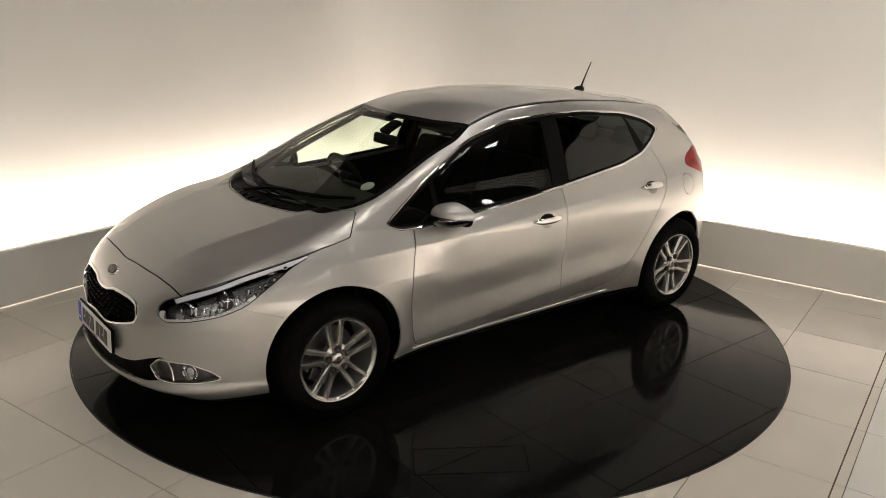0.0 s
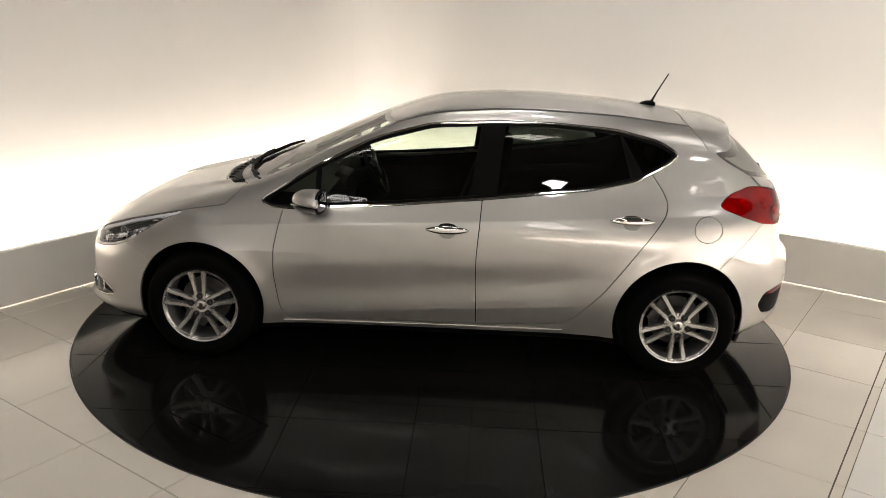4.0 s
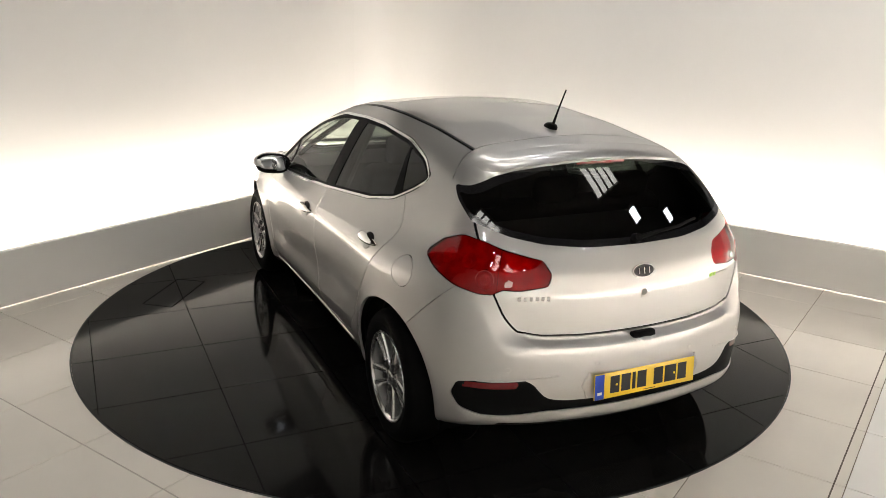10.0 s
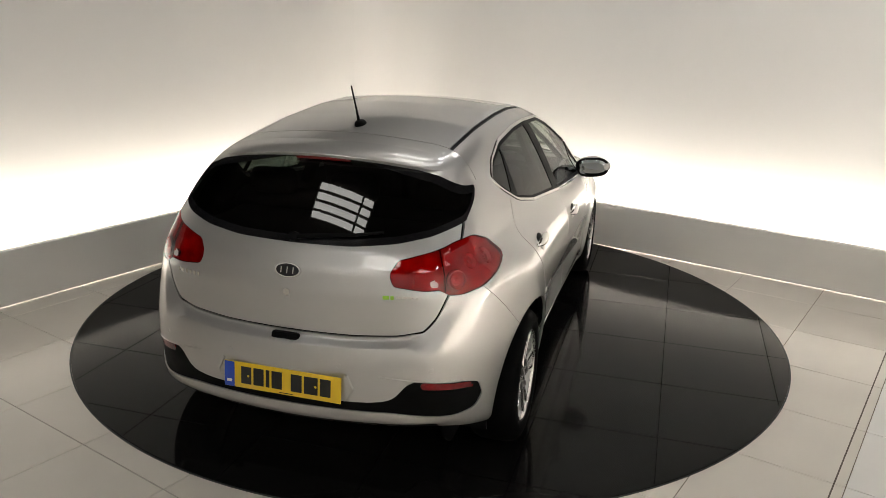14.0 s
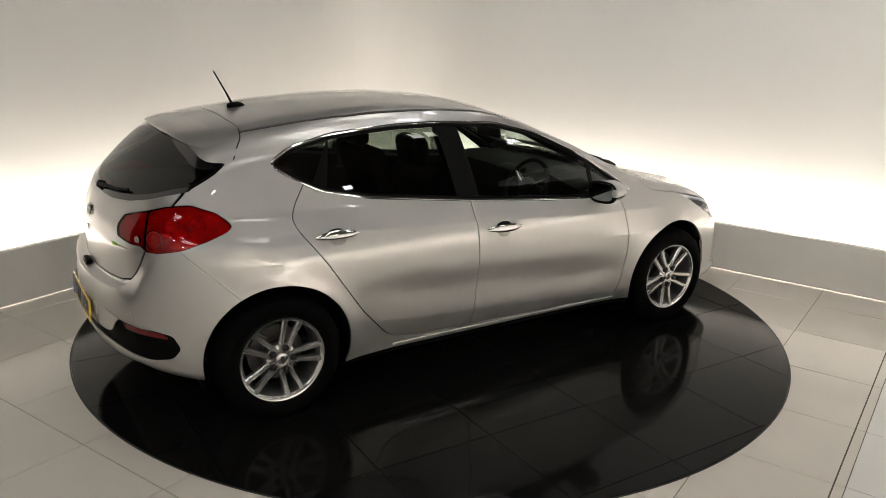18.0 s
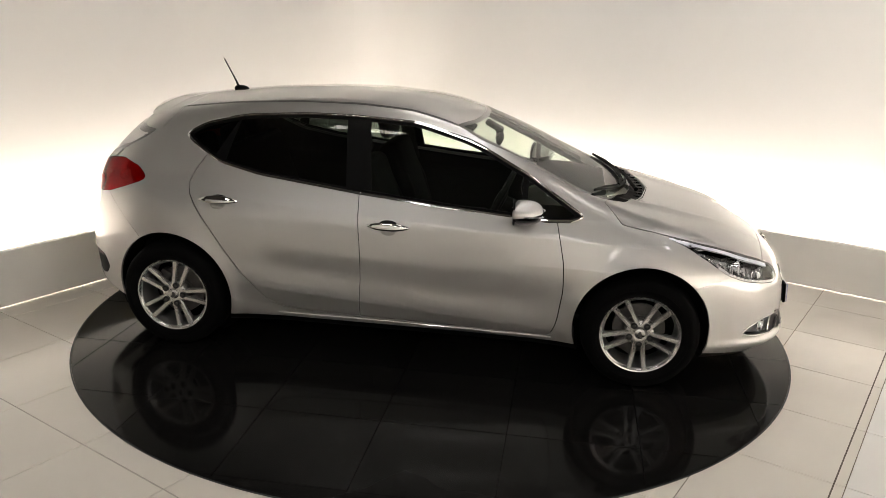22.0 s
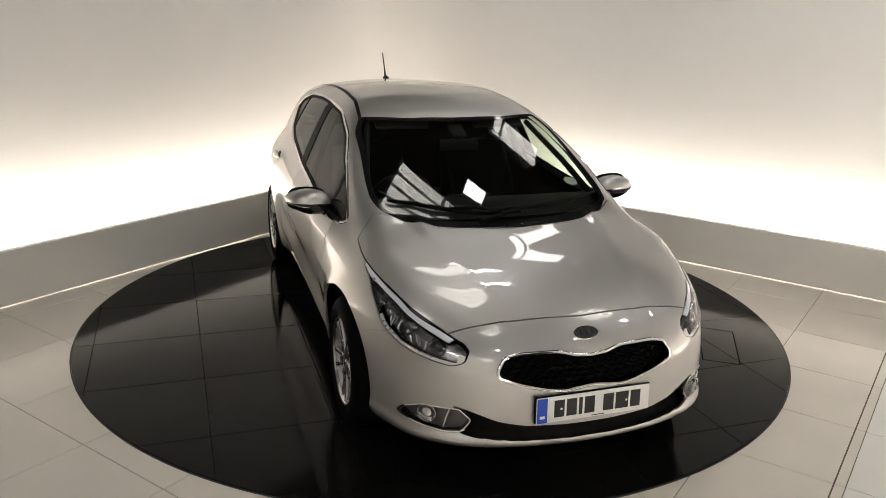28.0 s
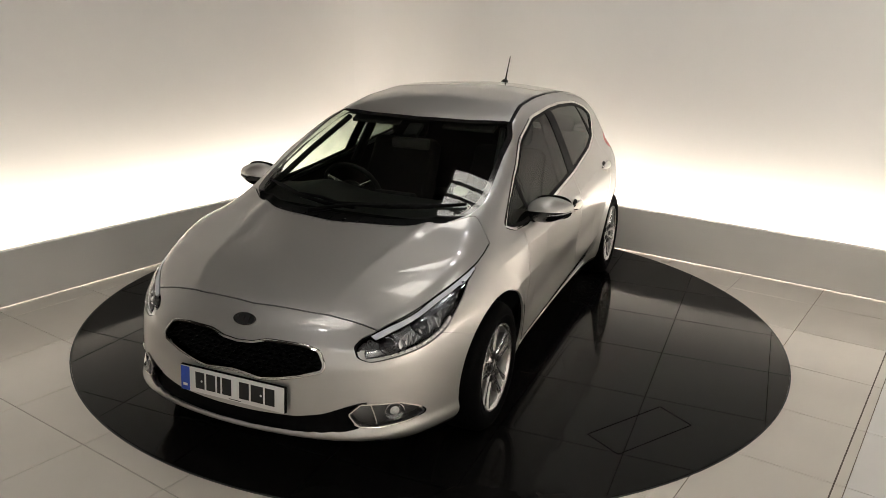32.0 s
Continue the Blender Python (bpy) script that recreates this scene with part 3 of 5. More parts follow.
def field(key, p):
    """Distances of points (y >= 0) to one line of the car."""
    x, y, z = p[:, 0], p[:, 1], p[:, 2]
    on = lambda ok, d: np.where(ok, d, 0.06)
    mid = (x > -1.6) & (x < 1.2) & (y > 0.4)
    u = 0.8 - x - y
    if key == "windows":
        return on(mid, outline_distance(WINDOWS, x, z))
    if key == "door_front":
        return on(mid, outline_distance(DOOR_FRONT, x, z))
    if key == "door_rear":
        return on(mid, outline_distance(DOOR_REAR, x, z))
    if key == "bonnet":
        return on(z > 0.6, outline_distance(BONNET, x, y))
    if key == "screen":
        return on(z > 0.8, outline_distance(SCREEN, x, y))
    if key == "headlamp":
        return on((x > 1.3) & (y > 0.36), outline_distance(HEADLAMP, x, z))
    if key == "grille":
        return on(x > 1.9, outline_distance(GRILLE, y, z))
    if key == "fog":
        return on(x > 1.7, outline_distance(FOG, y, z))
    if key == "intake":
        return on(x > 1.9, outline_distance(INTAKE, y, z))
    if key == "tail_lamp":
        return on(x < -1.3, outline_distance(TAIL_LAMP, u, z))
    if key == "rear_glass":
        return on(x < -1.3, np.maximum(outline_distance(REAR_GLASS, y, z), x - np.interp(z, [1.04, 1.13, 1.19, 1.25, 1.30], [-1.74, -1.655, -1.54, -1.455, -1.40])))
    if key == "tailgate":
        return on(x < -1.4, outline_distance(TAILGATE, y, z))
    if key == "insert":
        return on(x < -1.6, outline_distance(INSERT, y, z))
    if key == "lift":
        return on(z > 1.15, outline_distance(LIFT_SEAM, x, y))
    if key == "fuel":
        return on((y > 0.6), outline_distance(FUEL, x, z))
    if key == "arch_front":
        return on(y > 0.45, np.hypot(x - WHEEL_X, z - ARCH_Z) - ARCH_R)
    if key == "arch_rear":
        return on(y > 0.45, np.hypot(x + WHEEL_X, z - ARCH_Z) - ARCH_R)
    if key == "bumper_front":
        return (1.545 + 3.1 * (z - 0.572)) - x
    if key == "bumper_rear":
        return x - (-1.488 - 0.99 * (z - 0.626))
    if key == "under":
        return z - (0.222 - 0.022 * np.clip((x - 1.6) / 0.3, 0, 1) + 0.045 * np.clip((-x - 1.6) / 0.3, 0, 1) + 0.062 * np.clip((-x - 1.84) / 0.08, 0, 1))
    ditch = 0.487 + 0.03 * np.clip((x + 1.35) / 1.6, 0, 1) + 0.03 * np.clip(x / 0.3, 0, 1)
    if key == "ditch_in":
        return ditch - 0.012 - y
    if key == "ditch_out":
        return y - ditch - 0.008
    if key == "pillar_b0":
        return x - (-0.160 - 0.125 * (z - 0.98))
    if key == "pillar_b1":
        return (-0.300 - 0.11 * (z - 0.98)) - x
    if key == "pillar_c0":
        return x - (-1.02 + 0.28 * (z - 1.1))
    if key == "pillar_c1":
        return (-1.10 + 0.60 * (z - 1.1)) - x
    if key == "pillar_a0":
        return x - 0.685
    if key == "pillar_a1":
        return 0.655 - x
    if key == "shoulder":
        return on((x > -1.7) & (x < 1.5) & (y > 0.5), np.clip(z - shoulder(x), -0.05, 0.05))
    if key == "low_edge":
        return on((x > -0.98) & (x < 0.98) & (y > 0.5), np.clip(z - low_edge(x), -0.05, 0.05))
    if key == "cowl":
        return x - (1.262 - 0.42 * y * y)
    if key == "lamp_split":
        return u - 2.045
    if key == "lamp_mark":
        return np.maximum(np.abs(u - 2.105) - 0.021, np.abs(z - 0.914) - 0.012)
    if key == "lamp_core":
        return np.hypot((u - 1.98) * 1.0, (z - 0.925) * 1.3) - 0.055
    mid_lamp = np.interp(x, [1.40, 1.64, 1.80, 2.05], [0.842, 0.762, 0.705, 0.612])
    if key == "lamp_led":
        return np.maximum(np.maximum(-outline_distance(HEADLAMP, x, z) - 0.013, z - mid_lamp), 1.70 - x)
    if key == "lamp_brow":
        return np.maximum(np.maximum(-outline_distance(HEADLAMP, x, z) - 0.014, mid_lamp - z), x - 1.985)
    if key == "reflex":
        return np.maximum(np.maximum(y - 0.735, 0.56 - y), np.maximum((0.474 + 0.12 * (0.735 - y)) - z, z - (0.498 + 0.16 * (0.735 - y))))
    if key == "plate_rear":
        return np.where(x < -1.8, np.maximum(y - 0.34 + 0.5 * (0.53 - z), np.maximum(z - 0.545, 0.43 - z)), 0.06)


CUTS = [("windows", 0), ("windows", -0.009), ("windows", -0.022), ("door_front", GAP), ("door_front", -GAP), ("door_rear", GAP), ("door_rear", -GAP), ("bonnet", GAP), ("bonnet", -GAP), ("screen", 0), ("screen", -0.03),
        ("headlamp", 0.0018), ("headlamp", -0.0018), ("grille", 0), ("grille", -0.008), ("fog", 0), ("fog", -0.005), ("intake", 0), ("tail_lamp", 0.0011), ("tail_lamp", -0.0009), ("rear_glass", 0), ("rear_glass", -0.025),
        ("tailgate", GATE_GAP), ("tailgate", -GATE_GAP), ("insert", 0), ("lift", GAP), ("lift", -GAP), ("fuel", 0.0018), ("fuel", -0.0018), ("arch_front", 0), ("arch_rear", 0), ("bumper_front", 0.0018), ("bumper_front", -0.0018),
        ("bumper_rear", 0.0018), ("bumper_rear", -0.0018), ("under", 0), ("ditch_in", 0), ("ditch_out", 0), ("pillar_b0", 0), ("pillar_b1", 0), ("pillar_c0", 0), ("pillar_c1", 0), ("pillar_a0", 0), ("pillar_a1", 0),
        ("shoulder", 0), ("low_edge", 0), ("cowl", 0), ("lamp_split", 0.0009), ("lamp_split", -0.0009), ("lamp_mark", 0), ("lamp_core", 0), ("lamp_led", 0), ("lamp_brow", 0), ("reflex", 0)]
CUT_ONLY = {"pillar_b0": "windows", "pillar_b1": "windows", "pillar_c0": "windows", "pillar_c1": "windows", "pillar_a0": "windows", "pillar_a1": "windows", "cowl": "screen", "lamp_split": "tail_lamp", "lamp_mark": "tail_lamp",
            "lamp_core": "tail_lamp", "lamp_led": "headlamp", "lamp_brow": "headlamp", "reflex": "insert"}


def skin():
    """Half the hull (y >= 0) as a grid: rays out of the car's long axis, fanned at both ends, meet the hull."""
    z0, xa, xb = 0.62, -1.45, 1.55
    th = np.radians(np.concatenate([np.linspace(-90, -36, 12)[:-1], np.linspace(-36, -22, 30)[:-1], np.linspace(-22, 0, 28)[:-1], np.linspace(0, 9, 30)[:-1], np.linspace(9, 32, 32)[:-1], np.linspace(32, 90, 66)]))
    fan = np.radians(np.linspace(0, 90, 66))
    starts = [(xa, -f) for f in fan[::-1]] + [(x, 0.0) for x in np.linspace(xa, xb, 200)[1:-1]] + [(xb, f) for f in fan]
    ox = np.array([s[0] for s in starts])[:, None]
    ph = np.array([s[1] for s in starts])[:, None]
    dx = np.sin(ph) * np.ones_like(th)
    dy = np.cos(ph) * np.cos(th)
    dz = np.cos(ph) * np.sin(th)
    lo, hi = np.zeros(dx.shape), np.full(dx.shape, 1.9)
    for _ in range(30):
        mid = (lo + hi) / 2
        inside = body(ox + mid * dx, mid * dy, z0 + mid * dz) < 0
        lo, hi = np.where(inside, mid, lo), np.where(inside, hi, mid)
    grid = np.stack([ox + lo * dx, np.maximum(lo * dy, 0), z0 + lo * dz], -1)
    grid[:, [0, -1], 1] = 0.0
    n, m = grid.shape[:2]
    k = np.arange(n * m).reshape(n, m)
    quads = np.stack([k[:-1, :-1], k[:-1, 1:], k[1:, 1:], k[1:, :-1]], -1).reshape(-1, 4)
    return grid.reshape(-1, 3), quads


def cut_faces(verts, faces, d):
    """Splits the faces that the zero line of d (a value a vertex) crosses."""
    neg = d < 0
    out, cache, extra = [], {}, []
    base = len(verts)
    flags = neg.tolist()
    for f in faces:
        k = sum([flags[i] for i in f])
        if k == 0 or k == len(f):
            out.append(f)
            continue
        a, b = [], []
        n = len(f)
        for i in range(n):
            p, q = f[i], f[(i + 1) % n]
            (a if flags[p] else b).append(p)
            if flags[p] != flags[q]:
                key = (p, q) if p < q else (q, p)
                if key not in cache:
                    t = d[key[0]] / (d[key[0]] - d[key[1]])
                    cache[key] = base + len(extra)
                    extra.append(verts[key[0]] + (verts[key[1]] - verts[key[0]]) * t)
                a.append(cache[key])
                b.append(cache[key])
        if len(a) > 2:
            out.append(a)
        if len(b) > 2:
            out.append(b)
    return (np.vstack([verts, extra]) if extra else verts), out


def panel_of(F):
    """The name of the part that each face belongs to."""
    n = len(F["windows"])
    name = np.full(n, "body_side", dtype=object)
    left = np.ones(n, bool)

    def put(ok, what):
        nonlocal left
        ok = ok & left
        name[ok] = what
        left = left & ~ok

    gapped = lambda k, w=GAP: np.abs(F[k]) < w
    put((F["arch_front"] < 0) | (F["arch_rear"] < 0), "none")
    put(F["under"] < 0, "underbody")
    w = F["windows"]
    put((w < 0) & (w > -0.009), "window_trim")
    put((w < 0) & (w > -0.022), "window_seal")
    inner = w <= -0.022
    put(inner & (F["pillar_b0"] < 0) & (F["pillar_b1"] < 0), "pillar_trim")
    put(inner & (F["pillar_c0"] < 0) & (F["pillar_c1"] < 0), "quarter_trim")
    put(inner & (F["pillar_a0"] < 0) & (F["pillar_a1"] < 0), "sail_trim")
    put(inner & (F["pillar_b0"] >= 0), "front_window")
    put(inner & (F["pillar_c0"] >= 0), "rear_window")
    put(inner, "quarter_window")
    hl = F["headlamp"]
    put((hl < 0.0018) & (hl > -0.0018), "gap")
    put((hl <= 0) & (F["lamp_led"] < 0), "lamp_led")
    put((hl <= 0) & (F["lamp_brow"] < 0), "lamp_brow")
    put(hl <= 0, "headlamp_lens")
    tl = F["tail_lamp"]
    put((tl < 0.0011) & (tl > -0.0009), "gap")
    put((tl <= 0) & (np.abs(F["lamp_split"]) < 0.0009), "gap")
    put((tl <= 0) & (F["lamp_split"] > 0) & (F["lamp_mark"] < 0), "reverse_lens")
    put((tl <= 0) & (F["lamp_split"] > 0), "inner_tail_lens")
    put((tl <= 0) & (F["lamp_core"] < 0), "indicator_lens")
    put(tl <= 0, "tail_lens")
    put((F["screen"] < 0) & (F["cowl"] > 0), "cowl")
    put((F["screen"] < 0) & (F["screen"] > -0.03), "screen_border")
    put(F["screen"] < 0, "windscreen")
    put(gapped("bonnet"), "gap")
    put(F["bonnet"] < 0, "bonnet")
    g = F["grille"]
    put((g < 0) & (g > -0.008), "grille_frame")
    put(g < 0, "grille_back")
    put((F["fog"] < 0) & (F["fog"] > -0.005), "fog_bezel")
    put(F["fog"] < 0, "fog_lens")
    put(F["intake"] < 0, "intake")
    put((F["insert"] < 0) & (F["reflex"] < 0), "reflex")
    put(F["insert"] < 0, "insert")
    r = F["rear_glass"]
    in_lift = F["lift"] < -GAP
    put((F["rear_glass"] < 0) & (F["rear_glass"] > -0.025), "glass_border")
    put(r < 0, "rear_glass")
    put(gapped("lift") & (F["rear_glass"] > 0) & (F["lift_top"] > 0), "gap")
    put(gapped("tailgate", GATE_GAP) & (F["tail_z"] > 0), "gap")
    put(in_lift & (F["lift_top"] > 0), "spoiler_top")
    put((F["tailgate"] < 0) & (F["tail_z"] > 0), "tailgate")
    for k, what in (("door_front", "front_door"), ("door_rear", "rear_door")):
        put(F[k] < -GAP, what)
    put(gapped("door_front") | gapped("door_rear"), "gap")
    put(gapped("fuel", 0.0018), "gap")
    put(F["fuel"] < 0, "fuel_flap")
    put((F["front_x"] > 0) & gapped("bumper_front", 0.0018) & (F["low"] > 0), "gap")
    put((F["front_x"] > 0) & (F["bumper_front"] < 0), "front_bumper")
    put((F["rear_x"] > 0) & gapped("bumper_rear", 0.0018), "gap")
    put((F["rear_x"] > 0) & (F["bumper_rear"] < 0), "rear_bumper")
    put(F["wing"] > 0, "front_wing")
    roof = F["roof"] > 0
    put(roof & (F["ditch_in"] < 0) & (F["ditch_out"] < 0), "roof_ditch")
    put(roof & (F["ditch_in"] >= 0), "roof")
    return name


def cut_skin():
    v, quads = skin()
    faces = quads.tolist()
    for key, level in CUTS:
        v, faces = cut_faces(v, faces, line_value(v, key) - level)
    c = np.array([v[f].mean(0) for f in faces])
    F = {key: field(key, c) for key in {k for k, _ in CUTS}}
    x, y, z = c.T
    F["front_x"] = np.where((x > 1.45) & (z < 0.80), 1.0, -1.0)
    F["rear_x"] = np.where((x < -1.4) & (z < 0.90), 1.0, -1.0)
    F["low"] = np.where(z < 0.66, 1.0, -1.0)
    F["wing"] = np.where((x > 0.80) & (z < 0.93) & (F["door_front"] > 0) & (x > 1.06 + 1.2 * (z - 0.88)), 1.0, -1.0)
    F["tail_z"] = np.where(z < 1.128, 1.0, -1.0)
    F["roof"] = np.where((x < 0.36) & (x > -1.36) & (z > 1.28), 1.0, -1.0)
    F["lift_top"] = np.where((z > 1.245) & (F["rear_glass"] >= 0), 1.0, -1.0)
    names = {1: panel_of(F)}
    F["fuel"] = np.full(len(c), 0.06)
    names[-1] = panel_of(F)
    return v, faces, names


def line_value(v, key):
    """One line's field, limited to its own region."""
    d = field(key, v)
    if key in CUT_ONLY:
        d = np.where(field(CUT_ONLY[key], v) < 0.03, d, 0.06)
    if key in ("ditch_in", "ditch_out"):
        d = np.where((v[:, 2] > 1.25) & (v[:, 0] < 0.4) & (v[:, 0] > -1.4), d, 0.06)
    if key == "bumper_front":
        d = np.where((v[:, 0] > 1.4) & (v[:, 2] < 0.8), d, 0.06)
    if key == "bumper_rear":
        d = np.where((v[:, 0] < -1.35) & (v[:, 2] < 0.95), d, 0.06)
    return d


def unit_rows(n):
    return n / np.linalg.norm(n, axis=1, keepdims=True)


def screen_normal(p):
    """The windscreen is one even sweep of glass, straight from cowl to roof and bowed across."""
    return unit_rows(np.stack([0.40 - 0.04 * p[:, 1] ** 2, -2 * p[:, 1] * (0.04 * p[:, 0] - 0.114), np.ones(len(p))], -1))


def rear_glass_normal(p):
    """The rear window bows evenly across and a little up its height."""
    y, q = p[:, 1], p[:, 2] - 1.16
    return unit_rows(np.stack([-np.ones(len(p)), 0.574 * y + 0.536 * q * y, 1.0 + 0.268 * y * y + 0.6 * q], -1))


def bonnet_normal(p):
    """The bonnet's even pressing, giving way to the hull's own shape at its rim."""
    x, y = p[:, 0] - 1.6, p[:, 1]
    terms = ((0, 0), (1, 0), (2, 0), (3, 0), (0, 2), (0, 4), (1, 2), (2, 2))
    near = (np.abs(x - 0.01) < 0.30) & (y < 0.55)
    c = np.linalg.lstsq(np.stack([x[near] ** i * y[near] ** k for i, k in terms], -1), p[near, 2], rcond=None)[0]
    gx = sum(w * i * x ** max(i - 1, 0) * y ** k for (i, k), w in zip(terms, c))
    gy = sum(w * k * x ** i * y ** max(k - 1, 0) for (i, k), w in zip(terms, c))
    even = unit_rows(np.stack([-gx, -gy, np.ones(len(p))], -1))
    keep = np.clip((0.33 - np.abs(x - 0.01)) / 0.10, 0, 1) * np.clip((0.58 - y) / 0.14, 0, 1)
    keep = (0.78 * keep * keep * (3 - 2 * keep))[:, None]
    return unit_rows(body_normal(p) * (1 - keep) + even * keep)


SWEEPS = {"windscreen": screen_normal, "screen_border": screen_normal, "rear_glass": rear_glass_normal, "glass_border": rear_glass_normal, "bonnet": bonnet_normal}


def panel_mesh(name, v, faces, material_, parent, mirror, both, flange=0.012, sink=0.0, label="", grow=0.0):
    """One part out of cut faces: sunk or raised along the hull's normal, its edges turned inward by a flange."""
    if not faces:
        return None
    used = np.unique(np.concatenate(faces))
    remap = np.full(len(v), -1)
    remap[used] = np.arange(len(used))
    p = v[used].copy()
    nrm = SWEEPS.get(name, body_normal)(p)
    mid = p[:, 1] < 1e-5
    nrm[mid, 1] = 0
    p = p - nrm * sink
    fs = [[int(remap[i]) for i in f] for f in faces]
    # drop pairs that fall together
    P, N, Q = [p], [nrm], list(fs)
    if flange:
        count = {}
        for f in fs:
            for i in range(len(f)):
                a, b = f[i], f[(i + 1) % len(f)]
                count[(a, b)] = 1
        edges = [(a, b) for (a, b) in count if (b, a) not in count and not (mid[a] and mid[b])]
        base = len(p)
        top, low, nn = [], [], []
        for a, b in edges:
            out = np.cross(p[b] - p[a], nrm[a])
            L = np.linalg.norm(out)
            out = out / L if L > 1e-9 else nrm[a]
            for i in (a, b):
                top.append(p[i])
                low.append(p[i] - nrm[i] * flange)
                nn.append(out)
        if edges:
            k = len(edges)
            P += [np.array(top), np.array(low)]
            N += [np.array(nn), np.array(nn)]
            for e in range(k):
                t0, t1 = base + 2 * e, base + 2 * e + 1
                l0, l1 = t0 + 2 * k, t1 + 2 * k
                Q.append([t1, t0, l0, l1])
    P, N = np.vstack(P), np.vstack(N)
    made = []
    flip = np.array([1, -1, 1])
    if both:
        n = len(P)
        side_b = [[i + n for i in f[::-1]] for f in Q]
        P2 = np.vstack([P, P * flip])
        N2 = np.vstack([N, N * flip])
        ob = mesh_object(name, P2, Q + side_b, material_, parent, True, N2)
        made.append(ob)
    elif mirror:
        made.append(mesh_object(name, P * flip, [f[::-1] for f in Q], material_, parent, True, N * flip))
    else:
        made.append(mesh_object(name, P, Q, material_, parent, True, N))
    ob = made[0]
    if label:
        tagged(ob, label)
    return ob


def build_car():
    car = empty("car")
    made = {}
    tagged(car, "silver five-door hatchback car on the black turntable", "car")
    centre = {"bonnet": (M_PAINT, "", 0.02), "roof": (M_PAINT, "", 0.012), "front_bumper": (M_PAINT, "", 0.012), "rear_bumper": (M_PAINT, "", 0.012), "tailgate": (M_PAINT, "", 0.014), "windscreen": (M_SCREEN, "clear windscreen glass", 0),
              "screen_border": (M_GLOSSBLACK, "black printed windscreen border", 0), "cowl": (M_BLACK, "black plastic cowl under the wipers", 0), "rear_glass": (M_REARGLASS, "dark privacy rear window", 0),
              "glass_border": (M_GLOSSBLACK, "black rear window border", 0), "grille_back": (M_BLACK, "black grille backing", 0), "grille_frame": (M_CHROME, "chrome grille surround", 0.012), "intake": (M_BLACK, "black lower air intake", 0),
              "insert": (M_BLACK, "black plastic bumper insert", 0.004), "underbody": (M_BLACK, "black underbody", 0), "spoiler_top": (M_PAINT, "", 0.012)}
    sides = {"body_side": (M_PAINT, "", 0.012), "front_wing": (M_PAINT, "", 0.012), "front_door": (M_PAINT, "", 0.012), "rear_door": (M_PAINT, "", 0.012), "window_trim": (M_CHROME, "chrome window surround", 0.006),
             "window_seal": (M_BLACK, "black rubber window seal", 0.003), "pillar_trim": (M_BLACK, "black door pillar trim", 0.004), "quarter_trim": (M_BLACK, "black pillar trim", 0.004), "sail_trim": (M_BLACK, "black mirror sail trim", 0.004),
             "front_window": (M_GLASS, "tinted side glass", 0), "rear_window": (M_REARGLASS, "dark privacy side glass", 0), "quarter_window": (M_REARGLASS, "dark privacy quarter glass", 0),
             "headlamp_lens": (M_CLEAR, "clear headlamp cover", 0), "lamp_led": (M_LENSPALE, "frosted daytime light strip", 0.01), "lamp_brow": (M_LED, "pale upper lamp strip", 0.01), "tail_lens": (M_RED, "glossy red tail lens", 0.01),
             "inner_tail_lens": (M_RED, "glossy red tail lens on the tailgate", 0.01), "reverse_lens": (M_CLEARPANE, "clear reversing lens", 0.0), "indicator_lens": (M_RED, "red indicator cover", 0.0), "fog_bezel": (M_CHROME, "chrome fog lamp surround", 0.012),
             "fog_lens": (M_CLEAR, "clear fog lamp cover", 0), "reflex": (M_REDDARK, "red rear reflector", 0.0), "fuel_flap": (M_PAINT, "round fuel flap", 0.008), "roof_ditch": (M_BLACK, "black roof ditch trim", 0)}
    sink = {"window_seal": 0.002, "cowl": 0.012, "grille_back": 0.035, "intake": 0.045, "insert": 0.006, "window_trim": -0.003, "grille_frame": -0.006, "fog_bezel": -0.004, "pillar_trim": 0.003, "quarter_trim": 0.003, "front_window": 0.006, "rear_window": 0.006,
            "quarter_window": 0.006, "sail_trim": 0.004, "roof_ditch": 0.008, "lamp_led": 0.004, "lamp_brow": 0.004, "fog_lens": 0.006, "reflex": 0.004, "underbody": 0.0}
    v, faces, names = cut_skin()
    for side in (1, -1):
        name = names[side]
        groups = {}
        for f, n in zip(faces, name):
            groups.setdefault(n, []).append(f)
        for n, (mat, label, fl) in sides.items():
            if n in groups:
                made[n, side] = panel_mesh(n, v, groups[n], mat, car, side < 0, False, fl, sink.get(n, 0), label)
        gap = groups.get("gap", [])
        panel_mesh("panel_gap", v, gap, M_BLACK, car, side < 0, False, 0, 0.009, "dark gap between the panels")
        for n, (mat, label, fl) in centre.items():
            if side > 0 and n in groups:
                made[n] = panel_mesh(n, v, groups[n], mat, car, False, True, fl, sink.get(n, 0), label)
        # lamp bowls behind the clear covers
        for n, deep, mat in (("headlamp_lens", 0.05, M_LAMPDARK), ("fog_lens", 0.035, M_FOGBOWL), ("tail_lens", 0.013, M_REDBOWL), ("inner_tail_lens", 0.012, M_REDBOWL), ("indicator_lens", 0.013, M_REDBOWL)):
            if n in groups:
                panel_mesh("lamp_bowl", v, groups[n], mat, car, side < 0, False, -deep * 0.9, deep, "lamp bowl behind its cover")
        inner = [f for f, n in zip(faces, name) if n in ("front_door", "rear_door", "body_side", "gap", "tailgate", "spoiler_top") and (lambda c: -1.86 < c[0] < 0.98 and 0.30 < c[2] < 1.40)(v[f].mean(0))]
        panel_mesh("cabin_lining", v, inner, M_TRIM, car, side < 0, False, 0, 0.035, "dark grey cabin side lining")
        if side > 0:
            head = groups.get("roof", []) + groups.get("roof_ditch", [])
